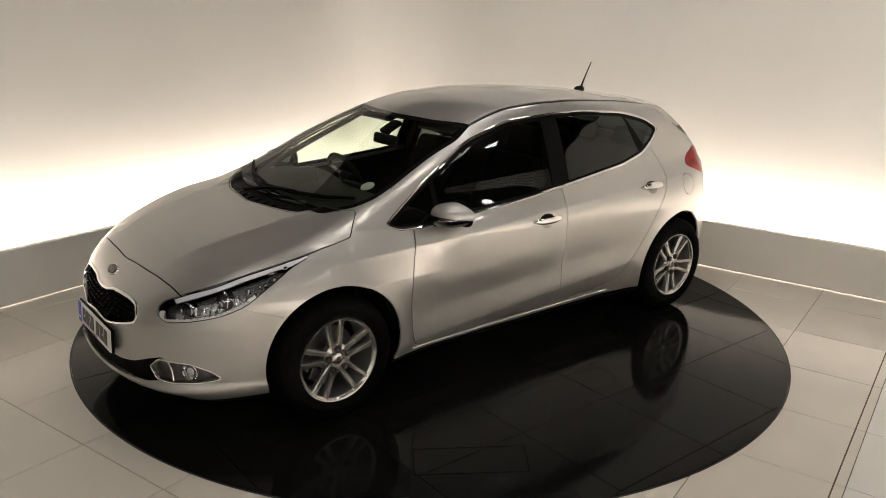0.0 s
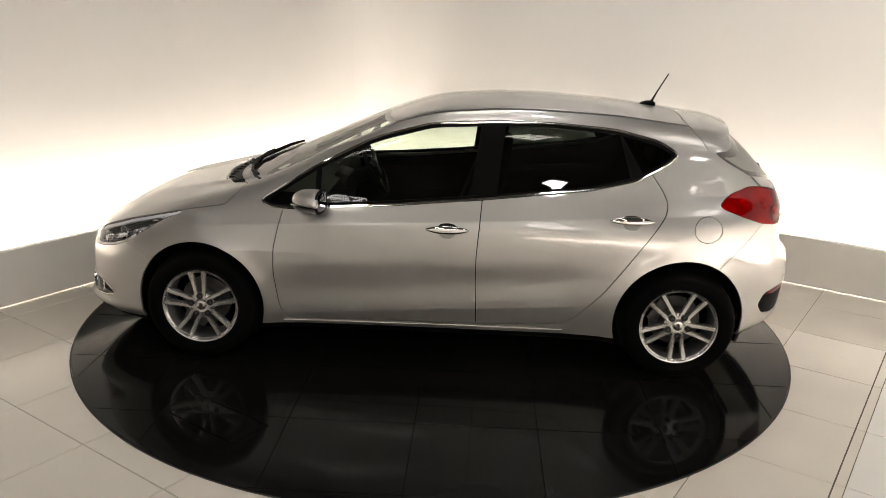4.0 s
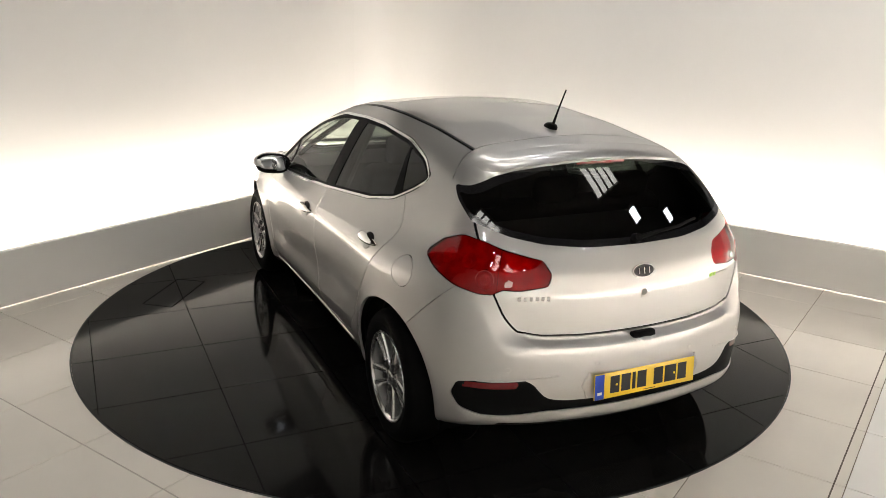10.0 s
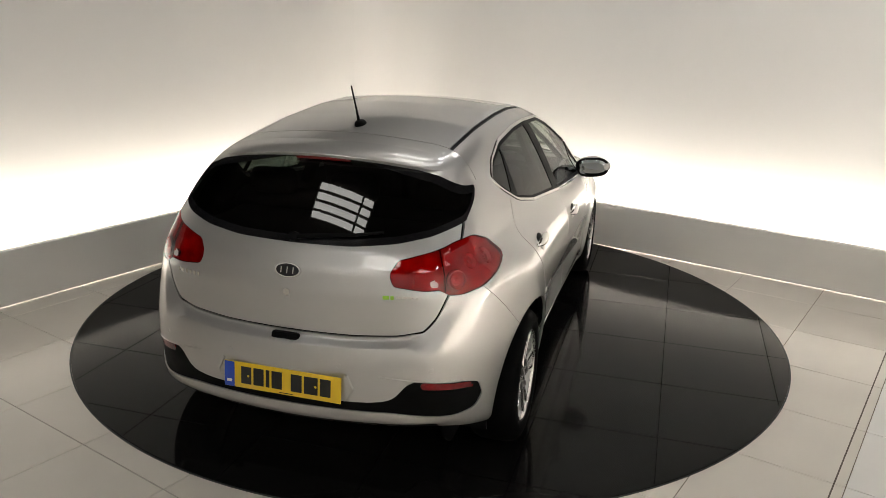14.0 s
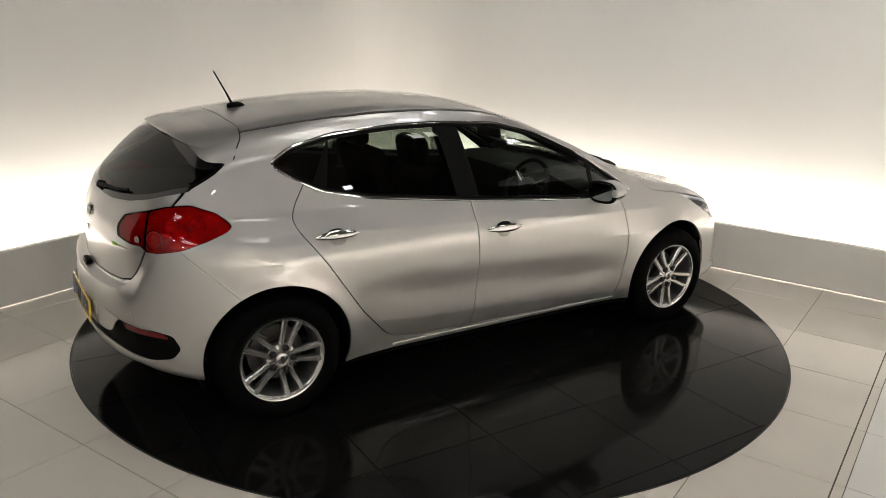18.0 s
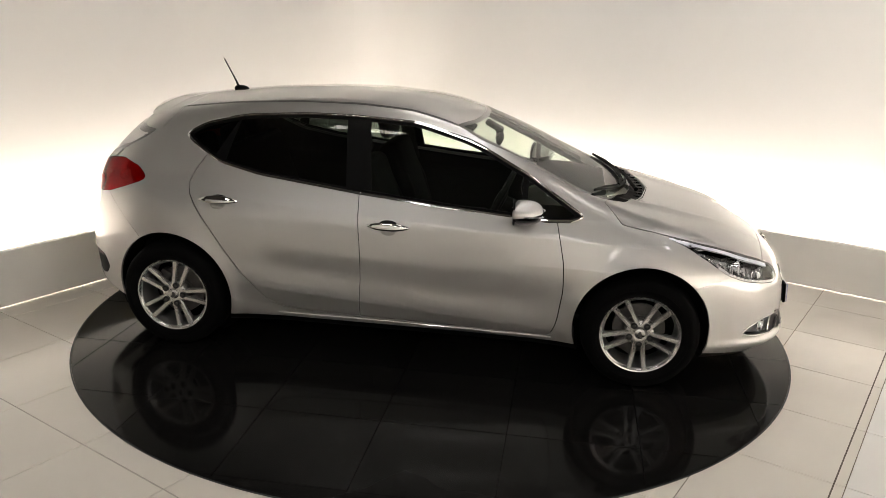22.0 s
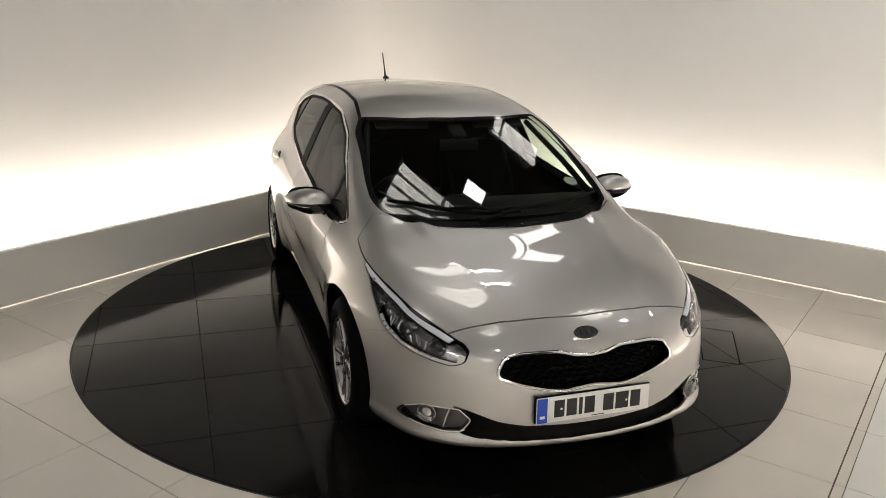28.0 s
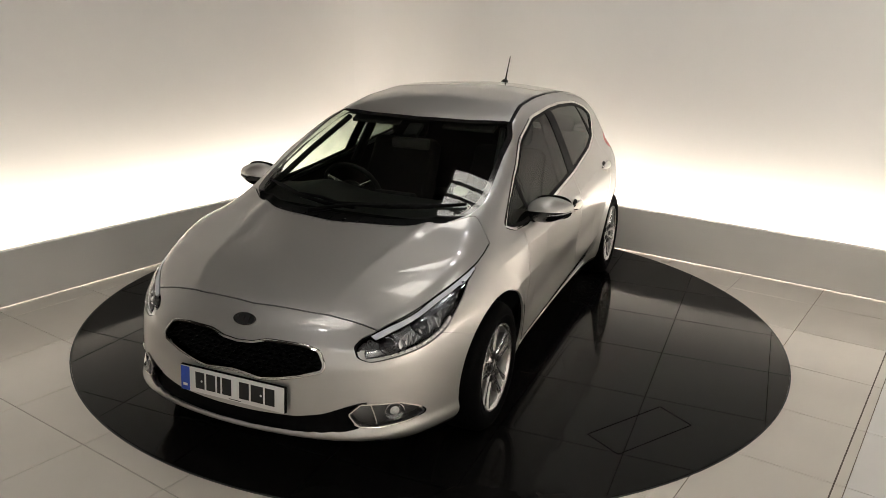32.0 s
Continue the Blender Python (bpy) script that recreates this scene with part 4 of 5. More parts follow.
            panel_mesh("headlining", v, head, M_SHADETRIM, car, False, True, 0, 0.035, "cloth headlining, coloured near-black for the cabin's shade")
    build_wheels(car)
    build_lamps(car, made)
    build_front(car, made)
    build_rear(car, made)
    build_sides(car, made)
    build_top(car, made)
    build_cabin(car)
    return car


# ---- where the hull lies ----
def hull_root(fix, lo, hi):
    for _ in range(40):
        mid = (lo + hi) / 2
        if float(body(*[np.array([q]) for q in fix(mid)])[0]) < 0:
            lo = mid
        else:
            hi = mid
    return lo


def hull_y(x, z):
    return edge_y(x, z)


def hull_front(y, z):
    return hull_root(lambda t: (t, y, z), 0.0, 2.6)


def hull_rear(y, z):
    return -hull_root(lambda t: (-t, y, z), 0.0, 2.6)


def hull_top(x, y):
    return hull_root(lambda t: (x, y, t), 0.5, 1.8)


def hull_normal(x, y, z):
    return Vector(body_normal(np.array([[x, y, z]]))[0])


def ellipsoid_bm(sx, sy, sz, power=1.0, u=24, v=14):
    bm = bmesh.new()
    bmesh.ops.create_uvsphere(bm, u_segments=u, v_segments=v, radius=1)
    for w in bm.verts:
        w.co = Vector((math.copysign(abs(w.co.x) ** power, w.co.x) * sx, math.copysign(abs(w.co.y) ** power, w.co.y) * sy, math.copysign(abs(w.co.z) ** power, w.co.z) * sz))
    return bm


def shared(name, me, parent, m, label=""):
    ob = new(name, me)
    ob.parent = parent
    ob.matrix_basis = m
    return tagged(ob, label) if label else ob


def to_mesh(name, bm, mat, angle=38):
    me = bpy.data.meshes.new(name)
    bm.to_mesh(me)
    bm.free()
    me.materials.append(mat)
    me.shade_smooth()
    me.set_sharp_from_angle(angle=radians(angle))
    return me


# ---- wheels: built with the axle along z, the outer face at +z ----
def build_wheels(car):
    barrel = to_mesh("wheel", lathe_bm([(0.196, -0.16), (0.189, -0.12), (0.186, -0.03), (0.195, 0.002), (0.2035, 0.006), (0.2035, 0.000), (0.2100, -0.16)], 72, closed=True), M_BARREL_SHADE)
    rim = to_mesh("rim", lathe_bm([(0.1965, -0.010), (0.1975, 0.006), (0.2035, 0.011), (0.2065, 0.016), (0.213, 0.018), (0.2155, 0.013), (0.2155, 0.006), (0.2115, 0.000), (0.2060, -0.004)], 72, closed=True), M_ALLOY)
    tyre_profile = [(0.211, 0.004), (0.222, 0.016), (0.245, 0.0235), (0.272, 0.0235), (0.293, 0.014), (0.303, 0.002), (0.3105, -0.014), (0.3145, -0.035), (0.316, -0.075), (0.316, -0.105), (0.3145, -0.15), (0.303, -0.182), (0.27, -0.205), (0.22, -0.195), (0.211, -0.16)]
    bm = lathe_bm(tyre_profile, 96)
    tyre = to_mesh("tyre", bm, M_RUBBER, 60)
    ring = to_mesh("sidewall_rib", lathe_bm([(0.2515, 0.0237), (0.2535, 0.0250), (0.2555, 0.0237)], 72), M_RUBBER)
    # a spoke of the pair: swept out from the hub, widening at the rim, with a bevelled face
    rings = []
    for s in np.linspace(0, 1, 8):
        r = 0.040 + s * 0.162
        off = 0.018 + 0.0215 * s ** 1.1
        w = 0.0112 + 0.0055 * s ** 1.5 + 0.004 * (1 - s) ** 3
        face = 0.001 + 0.010 * s - 0.012 * math.sin(math.pi * s) * 0.35
        rings.append([(r, off - w, face - 0.034), (r, off - w, face - 0.010), (r, off - w * 0.62, face), (r, off + w * 0.62, face), (r, off + w, face - 0.008), (r, off + w, face - 0.034)])
    spoke_a = to_mesh("spoke", loft_bm(rings), M_ALLOY, 30)
    spoke_b = to_mesh("spoke", loft_bm([[(x, -y, z) for x, y, z in ring_] for ring_ in rings]), M_ALLOY, 30)
    hub = to_mesh("hub", lathe_bm([(0.0001, -0.045), (0.078, -0.045), (0.074, -0.010), (0.060, -0.002), (0.040, 0.000), (0.032, -0.002), (0.0001, -0.002)], 40), M_ALLOY)
    cap = to_mesh("hub_cap", lathe_bm([(0.0001, 0.006), (0.020, 0.005), (0.027, 0.002), (0.0285, -0.004)], 32), M_ALLOY)
    mark = to_mesh("cap_emblem", tube_bm(0.016, 0.016, 0.002, 24, Matrix.Diagonal((1, 0.6, 1, 1))), M_IRON)
    nut_bm = tube_bm(0.0095, 0.0080, 0.014, 6)
    nut = to_mesh("wheel_nut", nut_bm, M_IRON)
    pocket = to_mesh("nut_pocket", lathe_bm([(0.0185, -0.004), (0.0180, 0.0055), (0.0165, 0.0062), (0.0155, 0.0040), (0.0001, 0.0040)], 20), M_INK)
    disc = to_mesh("brake_disc", lathe_bm([(0.0001, -0.075), (0.075, -0.075), (0.076, -0.092), (0.140, -0.092), (0.140, -0.112), (0.0001, -0.112)], 48), M_IRON)
    caliper = to_mesh("brake_caliper", box_bm(0.07, 0.13, 0.07, pose(0.115, 0, -0.10), 0.012), M_IRON)
    for wx in (WHEEL_X, -WHEEL_X):
        for side in (1, -1):
            m = Matrix.Translation((wx, side * 0.860, WHEEL_R)) @ (pose(0, 0, 0, rx=-90) if side > 0 else pose(0, 0, 0, rx=90)) @ pose(0, 0, 0, rz=-90 if side > 0 else 90)
            wheel = shared("wheel", barrel, car, m, "silver five twin-spoke alloy wheel")
            shared("tyre", tyre, wheel, Matrix(), "black low-profile tyre")
            shared("rim", rim, wheel, Matrix(), "bright silver rim edge")
            shared("sidewall_rib", ring, wheel, Matrix())
            shared("hub", hub, wheel, Matrix())
            shared("hub_cap", cap, wheel, Matrix())
            shared("cap_emblem", mark, wheel, pose(0, 0, 0.006))
            shared("brake_disc", disc, wheel, Matrix(), "grey iron brake disc")
            shared("brake_caliper", caliper, wheel, pose(0, 0, 0, rz=150 if wx > 0 else 60))
            stand = {(1, 1): 4, (-1, 1): 184, (1, -1): 180, (-1, -1): 198}[(1 if wx > 0 else -1), side]
            for k in range(5):
                turn = pose(0, 0, 0, rz=72 * k + stand)
                shared("spoke", spoke_a, wheel, turn)
                shared("spoke", spoke_b, wheel, turn)
                shared("nut_pocket", pocket, wheel, turn @ pose(0.057, 0, 0.002))
                shared("wheel_nut", nut, wheel, turn @ pose(0.057, 0, 0.006))
            # wheel-arch liner
            bm = lathe_bm([(0.366, -0.30), (0.380, -0.30), (0.380, -0.07), (0.366, -0.07)], 64, Matrix.Translation((wx, side * 0.84, ARCH_Z)) @ (pose(0, 0, 0, rx=-90) if side > 0 else pose(0, 0, 0, rx=90)), closed=True)
            bmesh.ops.bisect_plane(bm, geom=bm.verts[:] + bm.edges[:] + bm.faces[:], plane_co=(0, 0, 0.20), plane_no=(0, 0, -1), clear_outer=True)
            part("arch_liner", bm, M_BLACK, car, "black wheel-arch liner")
            part("arch_wall", tube_bm(0.373, 0.373, 0.01, 48, Matrix.Translation((wx, side * 0.56, ARCH_Z)) @ pose(0, 0, 0, rx=90)), M_BLACK, car, "black inner arch wall")


# ---- what sits in the headlamps and fog lamps ----
def lamp_place(x, z, side, deep):
    y = hull_y(x, z)
    n = hull_normal(x, y, z)
    p = Vector((x, y, z)) - n * deep
    return Vector((p.x, p.y * side, p.z))


def build_lamps(car, made):
    ahead = pose(0, 0, 0, ry=90)
    for side in (1, -1):
        lens = made["headlamp_lens", side]
        for x, z, r, deep in ((1.835, 0.690, 0.048, 0.048), (1.965, 0.640, 0.034, 0.040)):
            p = lamp_place(x, z, side, deep)
            aim = Matrix.Translation(p) @ pose(0, 0, 0, rz=side * 16, ry=-6) @ ahead
            part("lamp_ring", lathe_bm([(r, -0.03), (r * 1.12, 0.012), (r * 1.06, 0.016), (r * 0.93, 0.008), (r * 0.90, -0.02)], 32, aim), M_REFLECTOR, lens, "chrome ring round the projector")
            part("projector", lathe_bm([(r * 0.9, -0.006), (r * 0.85, 0.004), (r * 0.62, 0.013), (r * 0.3, 0.018), (0.0001, 0.0195)], 32, aim), M_LENSDARK, lens, "dark projector lens")
        rnd = random.Random(5)
        for i in range(16):
            x = 1.60 + 0.024 * i
            top = np.interp(x, [1.40, 1.64, 1.80, 2.05], [0.842, 0.762, 0.705, 0.612])
            low = np.interp(x, [1.52, 1.635, 1.752, 1.85, 1.97, 2.05], [0.797, 0.729, 0.652, 0.612, 0.586, 0.58])
            z = low + (top - low) * rnd.uniform(0.35, 0.75)
            p = lamp_place(x, z, side, rnd.uniform(0.024, 0.040))
            part("lamp_facet", box_bm(rnd.uniform(0.010, 0.03), rnd.uniform(0.005, 0.012), (top - low) * rnd.uniform(0.35, 0.8), Matrix.Translation(p) @ pose(0, 0, 0, rz=side * rnd.uniform(10, 60), ry=rnd.uniform(-25, 25), rx=side * rnd.uniform(-15, 20)), 0.003), M_REFLECTOR, lens, "chrome reflector facet")
        # row of small lights along the foot of the lamp
        for i in range(13):
            x = 1.735 + 0.022 * i
            low = np.interp(x, [1.52, 1.635, 1.752, 1.85, 1.97, 2.05], [0.797, 0.729, 0.652, 0.612, 0.586, 0.58])
            part("led_dot", ellipsoid_bm(0.006, 0.006, 0.0045, 1, 10, 6), M_REFLECTOR, lens, "small daytime light").matrix_basis = Matrix.Translation(lamp_place(x, low + 0.010, side, 0.002))
        p = lamp_place(1.60, 0.79, side, 0.03)
        part("indicator_bulb", ellipsoid_bm(0.03, 0.012, 0.012, 1, 12, 8), M_REFLECTOR, lens).matrix_basis = Matrix.Translation(p)
        # reflector rings behind the red lens
        for u, z, r in ((1.72, 0.985, 0.040), (1.86, 0.985, 0.036), (1.97, 0.925, 0.040)):
            y = hull_root(lambda t: (0.8 - u - t, t, z), 0.2, 1.2)
            x = 0.8 - u - y
            n = hull_normal(x, y, z)
            q = Vector((x, y, z)) - n * 0.016
            m = Matrix.Translation((q.x, q.y * side, q.z)) @ Vector((n.x, n.y * side, n.z)).to_track_quat("Z", "Y").to_matrix().to_4x4()
            part("tail_reflector", lathe_bm([(r, 0.012), (r * 0.93, 0.013), (r * 0.6, 0.002), (r * 0.25, -0.004), (r * 0.2, 0.010), (0.0001, 0.012)], 28, m), M_REDBOWL, made["tail_lens", side], "round red reflector in the tail lamp")
        # fog lamp
        y, z = 0.655, 0.347
        x = hull_front(y, z)
        fog = made["fog_lens", side]
        aim = Matrix.Translation((x - 0.030, side * (y - 0.01), z)) @ pose(0, 0, 0, rz=side * 35) @ ahead
        part("fog_reflector", lathe_bm([(0.0001, -0.02), (0.025, -0.012), (0.038, 0.012), (0.041, 0.016), (0.038, 0.018)], 28, aim), M_REFLECTOR, fog, "chrome fog reflector")
        part("fog_bulb", lathe_bm([(0.020, 0.008), (0.014, 0.016), (0.0001, 0.020)], 20, aim), M_LENSPALE, fog)
        a = Vector((hull_front(0.575, 0.395) - 0.012, side * 0.575, 0.392))
        b = Vector((hull_front(0.600, 0.30) - 0.012, side * 0.598, 0.300))
        part("fog_divider", sweep_bm([a, (a + b) / 2 + Vector((-0.006, 0, 0)), b], 0.004, 8), M_CHROME, fog, "chrome bar across the fog lamp")


# ---- front: grille mesh, badge, plate ----
def plate(name, x, z, tilt, facing, car, mat, label):
    """Number plate 520 by 111 mm with a blue band; its characters are plain bars."""
    turn = pose(x, 0, z) @ (pose(0, 0, 0, rz=90) if facing > 0 else pose(0, 0, 0, rz=-90)) @ pose(0, 0, 0, rx=tilt)
    # local: x across as read, z up, -y towards the reader after the turn
    base = part(name, box_bm(0.520, 0.006, 0.111, turn, 0.002), mat, car, label)
    part("country_band", box_bm(0.045, 0.002, 0.107, turn @ pose(-0.2355, -0.0035, 0)), M_BLUE, base, "blue band at the plate's end", smooth=False)
    part("band_mark", box_bm(0.022, 0.001, 0.012, turn @ pose(-0.2355, -0.0052, -0.028)), M_WHITEPLATE, base, smooth=False)
    x0 = -0.182
    for w in (0.046, 0.046, 0.016, 0.046, 0.0, 0.048, 0.060, 0.046):
        if w == 0.0:
            x0 += 0.030
            continue
        part("character_bar", box_bm(w, 0.0012, 0.074, turn @ pose(x0 + w / 2, -0.0036, 0.002)), M_INK, base, "plain black bar on the plate", smooth=False)
        x0 += w + 0.010
    part("maker_line", box_bm(0.06, 0.001, 0.003, turn @ pose(0.02, -0.0036, -0.048)), M_INK, base, smooth=False)
    for px in (-0.15, 0.15):
        part("plate_screw", tube_bm(0.006, 0.005, 0.003, 12, turn @ pose(px, -0.004, 0.0) @ pose(0, 0, 0, rx=90)), mat, base)
    return base


def badge(x, z, facing, parent):
    n = hull_normal(x, 0.0, z)
    turn = Matrix.Translation(Vector((x, 0, z)) + n * 0.003) @ pose(0, 0, 0, ry=math.degrees(math.atan2(n.x, n.z)))
    # local x runs up or down the panel, y across it, z out of it
    flat = Matrix.Diagonal((0.030, 0.058, 1, 1))
    oval = part("badge", tube_bm(1.0, 0.96, 0.008, 40, turn @ flat), M_CHROME, parent, "oval chrome badge with a dark field")
    part("badge_field", tube_bm(0.84, 0.84, 0.003, 40, turn @ pose(0, 0, 0.0045) @ flat), M_INK, oval, "dark badge field")
    for py, a in ((-0.026, 0), (0.0, 0), (0.026, 0)):
        part("badge_stroke", box_bm(0.026, 0.0042, 0.003, turn @ pose(0, py, 0.0065, rz=a)), M_CHROME, oval, smooth=False)
    return oval


def build_front(car, made):
    bumper = made["front_bumper"]
    back = made["grille_back"]
    # honeycomb bars of the grille
    cells = []
    pitch_y, pitch_z = 0.046, 0.0225
    bm = bmesh.new()
    bars = 0
    for row in range(-4, 5):
        for col in range(-10, 11):
            cy = (col + (0.5 if row % 2 else 0)) * pitch_y
            cz = 0.550 + row * pitch_z
            d = float(outline_distance(GRILLE, np.array([abs(cy)]), np.array([cz]))[0])
            if d < -0.014:
                cells.append((cy, cz))
    for cy, cz in cells:
        x = hull_front(abs(cy), cz) - 0.016
        ring_o = [(cy + 0.0235 * math.cos(a), cz + 0.0148 * math.sin(a)) for a in [math.pi / 3 * k for k in range(6)]]
        ring_i = [(cy + 0.0185 * math.cos(a), cz + 0.0105 * math.sin(a)) for a in [math.pi / 3 * k for k in range(6)]]
        bm = loft_bm([[(x, y, z) for y, z in ring_o], [(x + 0.004, y, z) for y, z in ring_i], [(x - 0.012, y, z) for y, z in ring_i]], cap=False)
        part("grille_cell", bm, M_BLACK, back, "glossy black honeycomb cell")
    # bright tube round the grille
    half = [(u, w) for u, w in GRILLE if u >= 0.0]
    loop = [(u, w) for u, w in half] + [(-u, w) for u, w in half[::-1]]
    pts = [(hull_front(abs(u), w) + 0.002, u, w) for u, w in loop + loop[:1]]
    part("grille_rim", sweep_bm(pts, 0.0055, 10), M_CHROME, made["grille_frame"], "bright chrome grille rim")
    badge(hull_front(0.0, 0.676), 0.676, 1, bumper)
    holder = part("plate_holder", box_bm(0.012, 0.530, 0.116, pose(2.186, 0, 0.408, ry=-3), 0.003), M_BLACK, car, "black number plate holder")
    plate("number_plate", 2.196, 0.408, -3, 1, car, M_WHITEPLATE, "white front number plate with plain black bars")

# ---- rear: spoiler lip, lights, badge, plate, exhaust ----
def build_rear(car, made):
    gate = made["tailgate"]
    rings = []
    for y in np.linspace(-0.616, 0.616, 41):
        ay = abs(y)
        tx, tz = -1.655 + 0.30 * y * y + 0.6 * ay ** 6, 1.354 - 0.20 * y * y
        if ay > 0.46:
            tx = np.interp(ay, [0.46, 0.50, 0.55, 0.59, 0.616], [tx, -1.557, -1.512, -1.473, -1.450])
            tz = np.interp(ay, [0.46, 0.50, 0.55, 0.59, 0.616], [1.3117, 1.306, 1.292, 1.272, 1.256])
        root_x = np.interp(ay, [0.0, 0.46, 0.616], [-1.46, -1.437, -1.400])
        rz_ = hull_top(root_x, ay) - 0.002
        thin = 1.0 - 0.55 * max(0.0, (ay - 0.44) / 0.176)
        bx = tx + 0.085 * thin
        out = np.interp(ay, [0.0, 0.50, 0.58, 0.616], [1.012, 1.010, 1.0, 0.97])
        rings.append([(root_x, y, rz_), (root_x * 0.45 + tx * 0.55, y * out, rz_ * 0.45 + tz * 0.55 + 0.008 * thin), (tx + 0.006, y * out, tz + 0.001), (tx, y * out, tz - 0.006 * thin), (tx + 0.006, y * out, tz - 0.018 * thin),
                      (bx, y, tz - 0.036 * thin), (root_x - 0.04 * thin, y, rz_ - 0.045 * thin)])
    lip = part("spoiler_lip", loft_bm(rings), M_PAINT, car, "silver roof spoiler lip over the rear window")
    part("brake_light", box_bm(0.012, 0.25, 0.014, pose(-1.632, 0, 1.328, ry=-8), 0.003), M_REDDARK, lip, "red high-level brake light")
    badge(hull_rear(0, 0.937), 0.937, -1, gate)
    part("tailgate_lock", tube_bm(0.014, 0.014, 0.008, 24, pose(hull_rear(0, 0.852) - 0.003, 0, 0.852, ry=90)), M_CHROME, gate, "round chrome boot lock")
    part("tailgate_lock_tab", box_bm(0.006, 0.022, 0.030, pose(hull_rear(0, 0.842), 0, 0.838), 0.003), M_PAINT, gate)
    # model lettering as plain chrome bars, and the green mark on the other side
    for i in range(6):
        y = 0.545 - i * 0.0225
        z = 0.858
        part("lettering_bar", box_bm(0.005, 0.0125, 0.017, pose(hull_rear(y, z) - 0.002, y, z, rz=-20)), M_CHROME, gate, "plain chrome bar of the model name", smooth=False)
    for i, (w, mat) in enumerate(((0.026, M_GREEN), (0.014, M_GREEN), (0.018, M_CHROME), (0.018, M_CHROME), (0.018, M_CHROME), (0.012, M_CHROME))):
        y = 0.405 + i * 0.0235
        z = 0.862 + (0.002 if i > 1 else 0)
        part("eco_mark_bar", box_bm(0.003, w, 0.015 if i < 2 else 0.006, pose(hull_rear(y, z) - 0.001, -y, z, rz=20)), mat, gate, "green and chrome mark" if i < 2 else "", smooth=False)
    plate("number_plate", hull_rear(0, 0.49) - 0.004, 0.487, -4, -1, car, M_YELLOWPLATE, "yellow rear number plate with plain black bars")
    # recess walls beside the plate
    for side in (1, -1):
        pts = [(hull_rear(0.275, 0.435) - 0.002, side * 0.275, 0.436), (hull_rear(0.30, 0.49) - 0.003, side * 0.300, 0.49), (hull_rear(0.275, 0.545) - 0.002, side * 0.272, 0.548)]
        part("plate_recess_edge", sweep_bm(pts, 0.006, 8), M_PAINT, car, "pressed edge of the plate recess")
        for yy, zz in ((0.60, 0.575), (0.24, 0.585)):
            x = hull_rear(yy, zz)
            n = hull_normal(x, yy, zz)
            m = Matrix.Translation((x, side * yy, zz)) @ Vector((n.x, n.y * side, n.z)).to_track_quat("Z", "Y").to_matrix().to_4x4()
            part("parking_sensor", lathe_bm([(0.0115, -0.002), (0.0115, 0.0015), (0.0098, 0.002), (0.0092, 0.0006), (0.0001, 0.0012)], 20, m), M_PAINT, made["rear_bumper"], "small round parking sensor")
        pts = [(hull_rear(y, 0.548 - 0.12 * (y - 0.42)) - 0.001, side * y, 0.548 - 0.12 * (y - 0.42)) for y in np.linspace(0.40, 0.70, 8)]
        part("bumper_crease", sweep_bm(pts, 0.003, 6), M_PAINT, made["rear_bumper"])
    part("tailgate_grip", box_bm(0.035, 0.12, 0.040, pose(-2.022, 0, 0.667, ry=12), 0.012), M_BLACK, made["rear_bumper"], "black hollow for the boot handle")
    part("exhaust_tip", lathe_bm([(0.034, -0.09), (0.034, 0.0), (0.031, 0.003), (0.028, 0.0), (0.028, -0.09)], 32, pose(hull_rear(0.42, 0.272) + 0.004, -0.42, 0.272, ry=-90) @ Matrix.Diagonal((0.62, 1.25, 1, 1)), closed=True), M_CHROME, car, "oval chrome exhaust tip")
    part("silencer", box_bm(0.26, 0.5, 0.11, pose(-1.62, -0.25, 0.33), 0.04), M_IRON, car, "dark exhaust silencer")
    # rear wiper
    pts = [(hull_rear(abs(y), z) - 0.018, y, z) for y, z in ((0.0, 1.062), (-0.12, 1.075), (-0.24, 1.082), (-0.36, 1.098))]
    arm = part("rear_wiper", sweep_bm(pts, [0.011, 0.009, 0.007, 0.006], 8), M_BLACK, car, "black rear wiper")
    part("wiper_pivot", tube_bm(0.024, 0.018, 0.03, 20, pose(hull_rear(0, 1.06) - 0.010, 0, 1.06, ry=-60)), M_BLACK, arm)


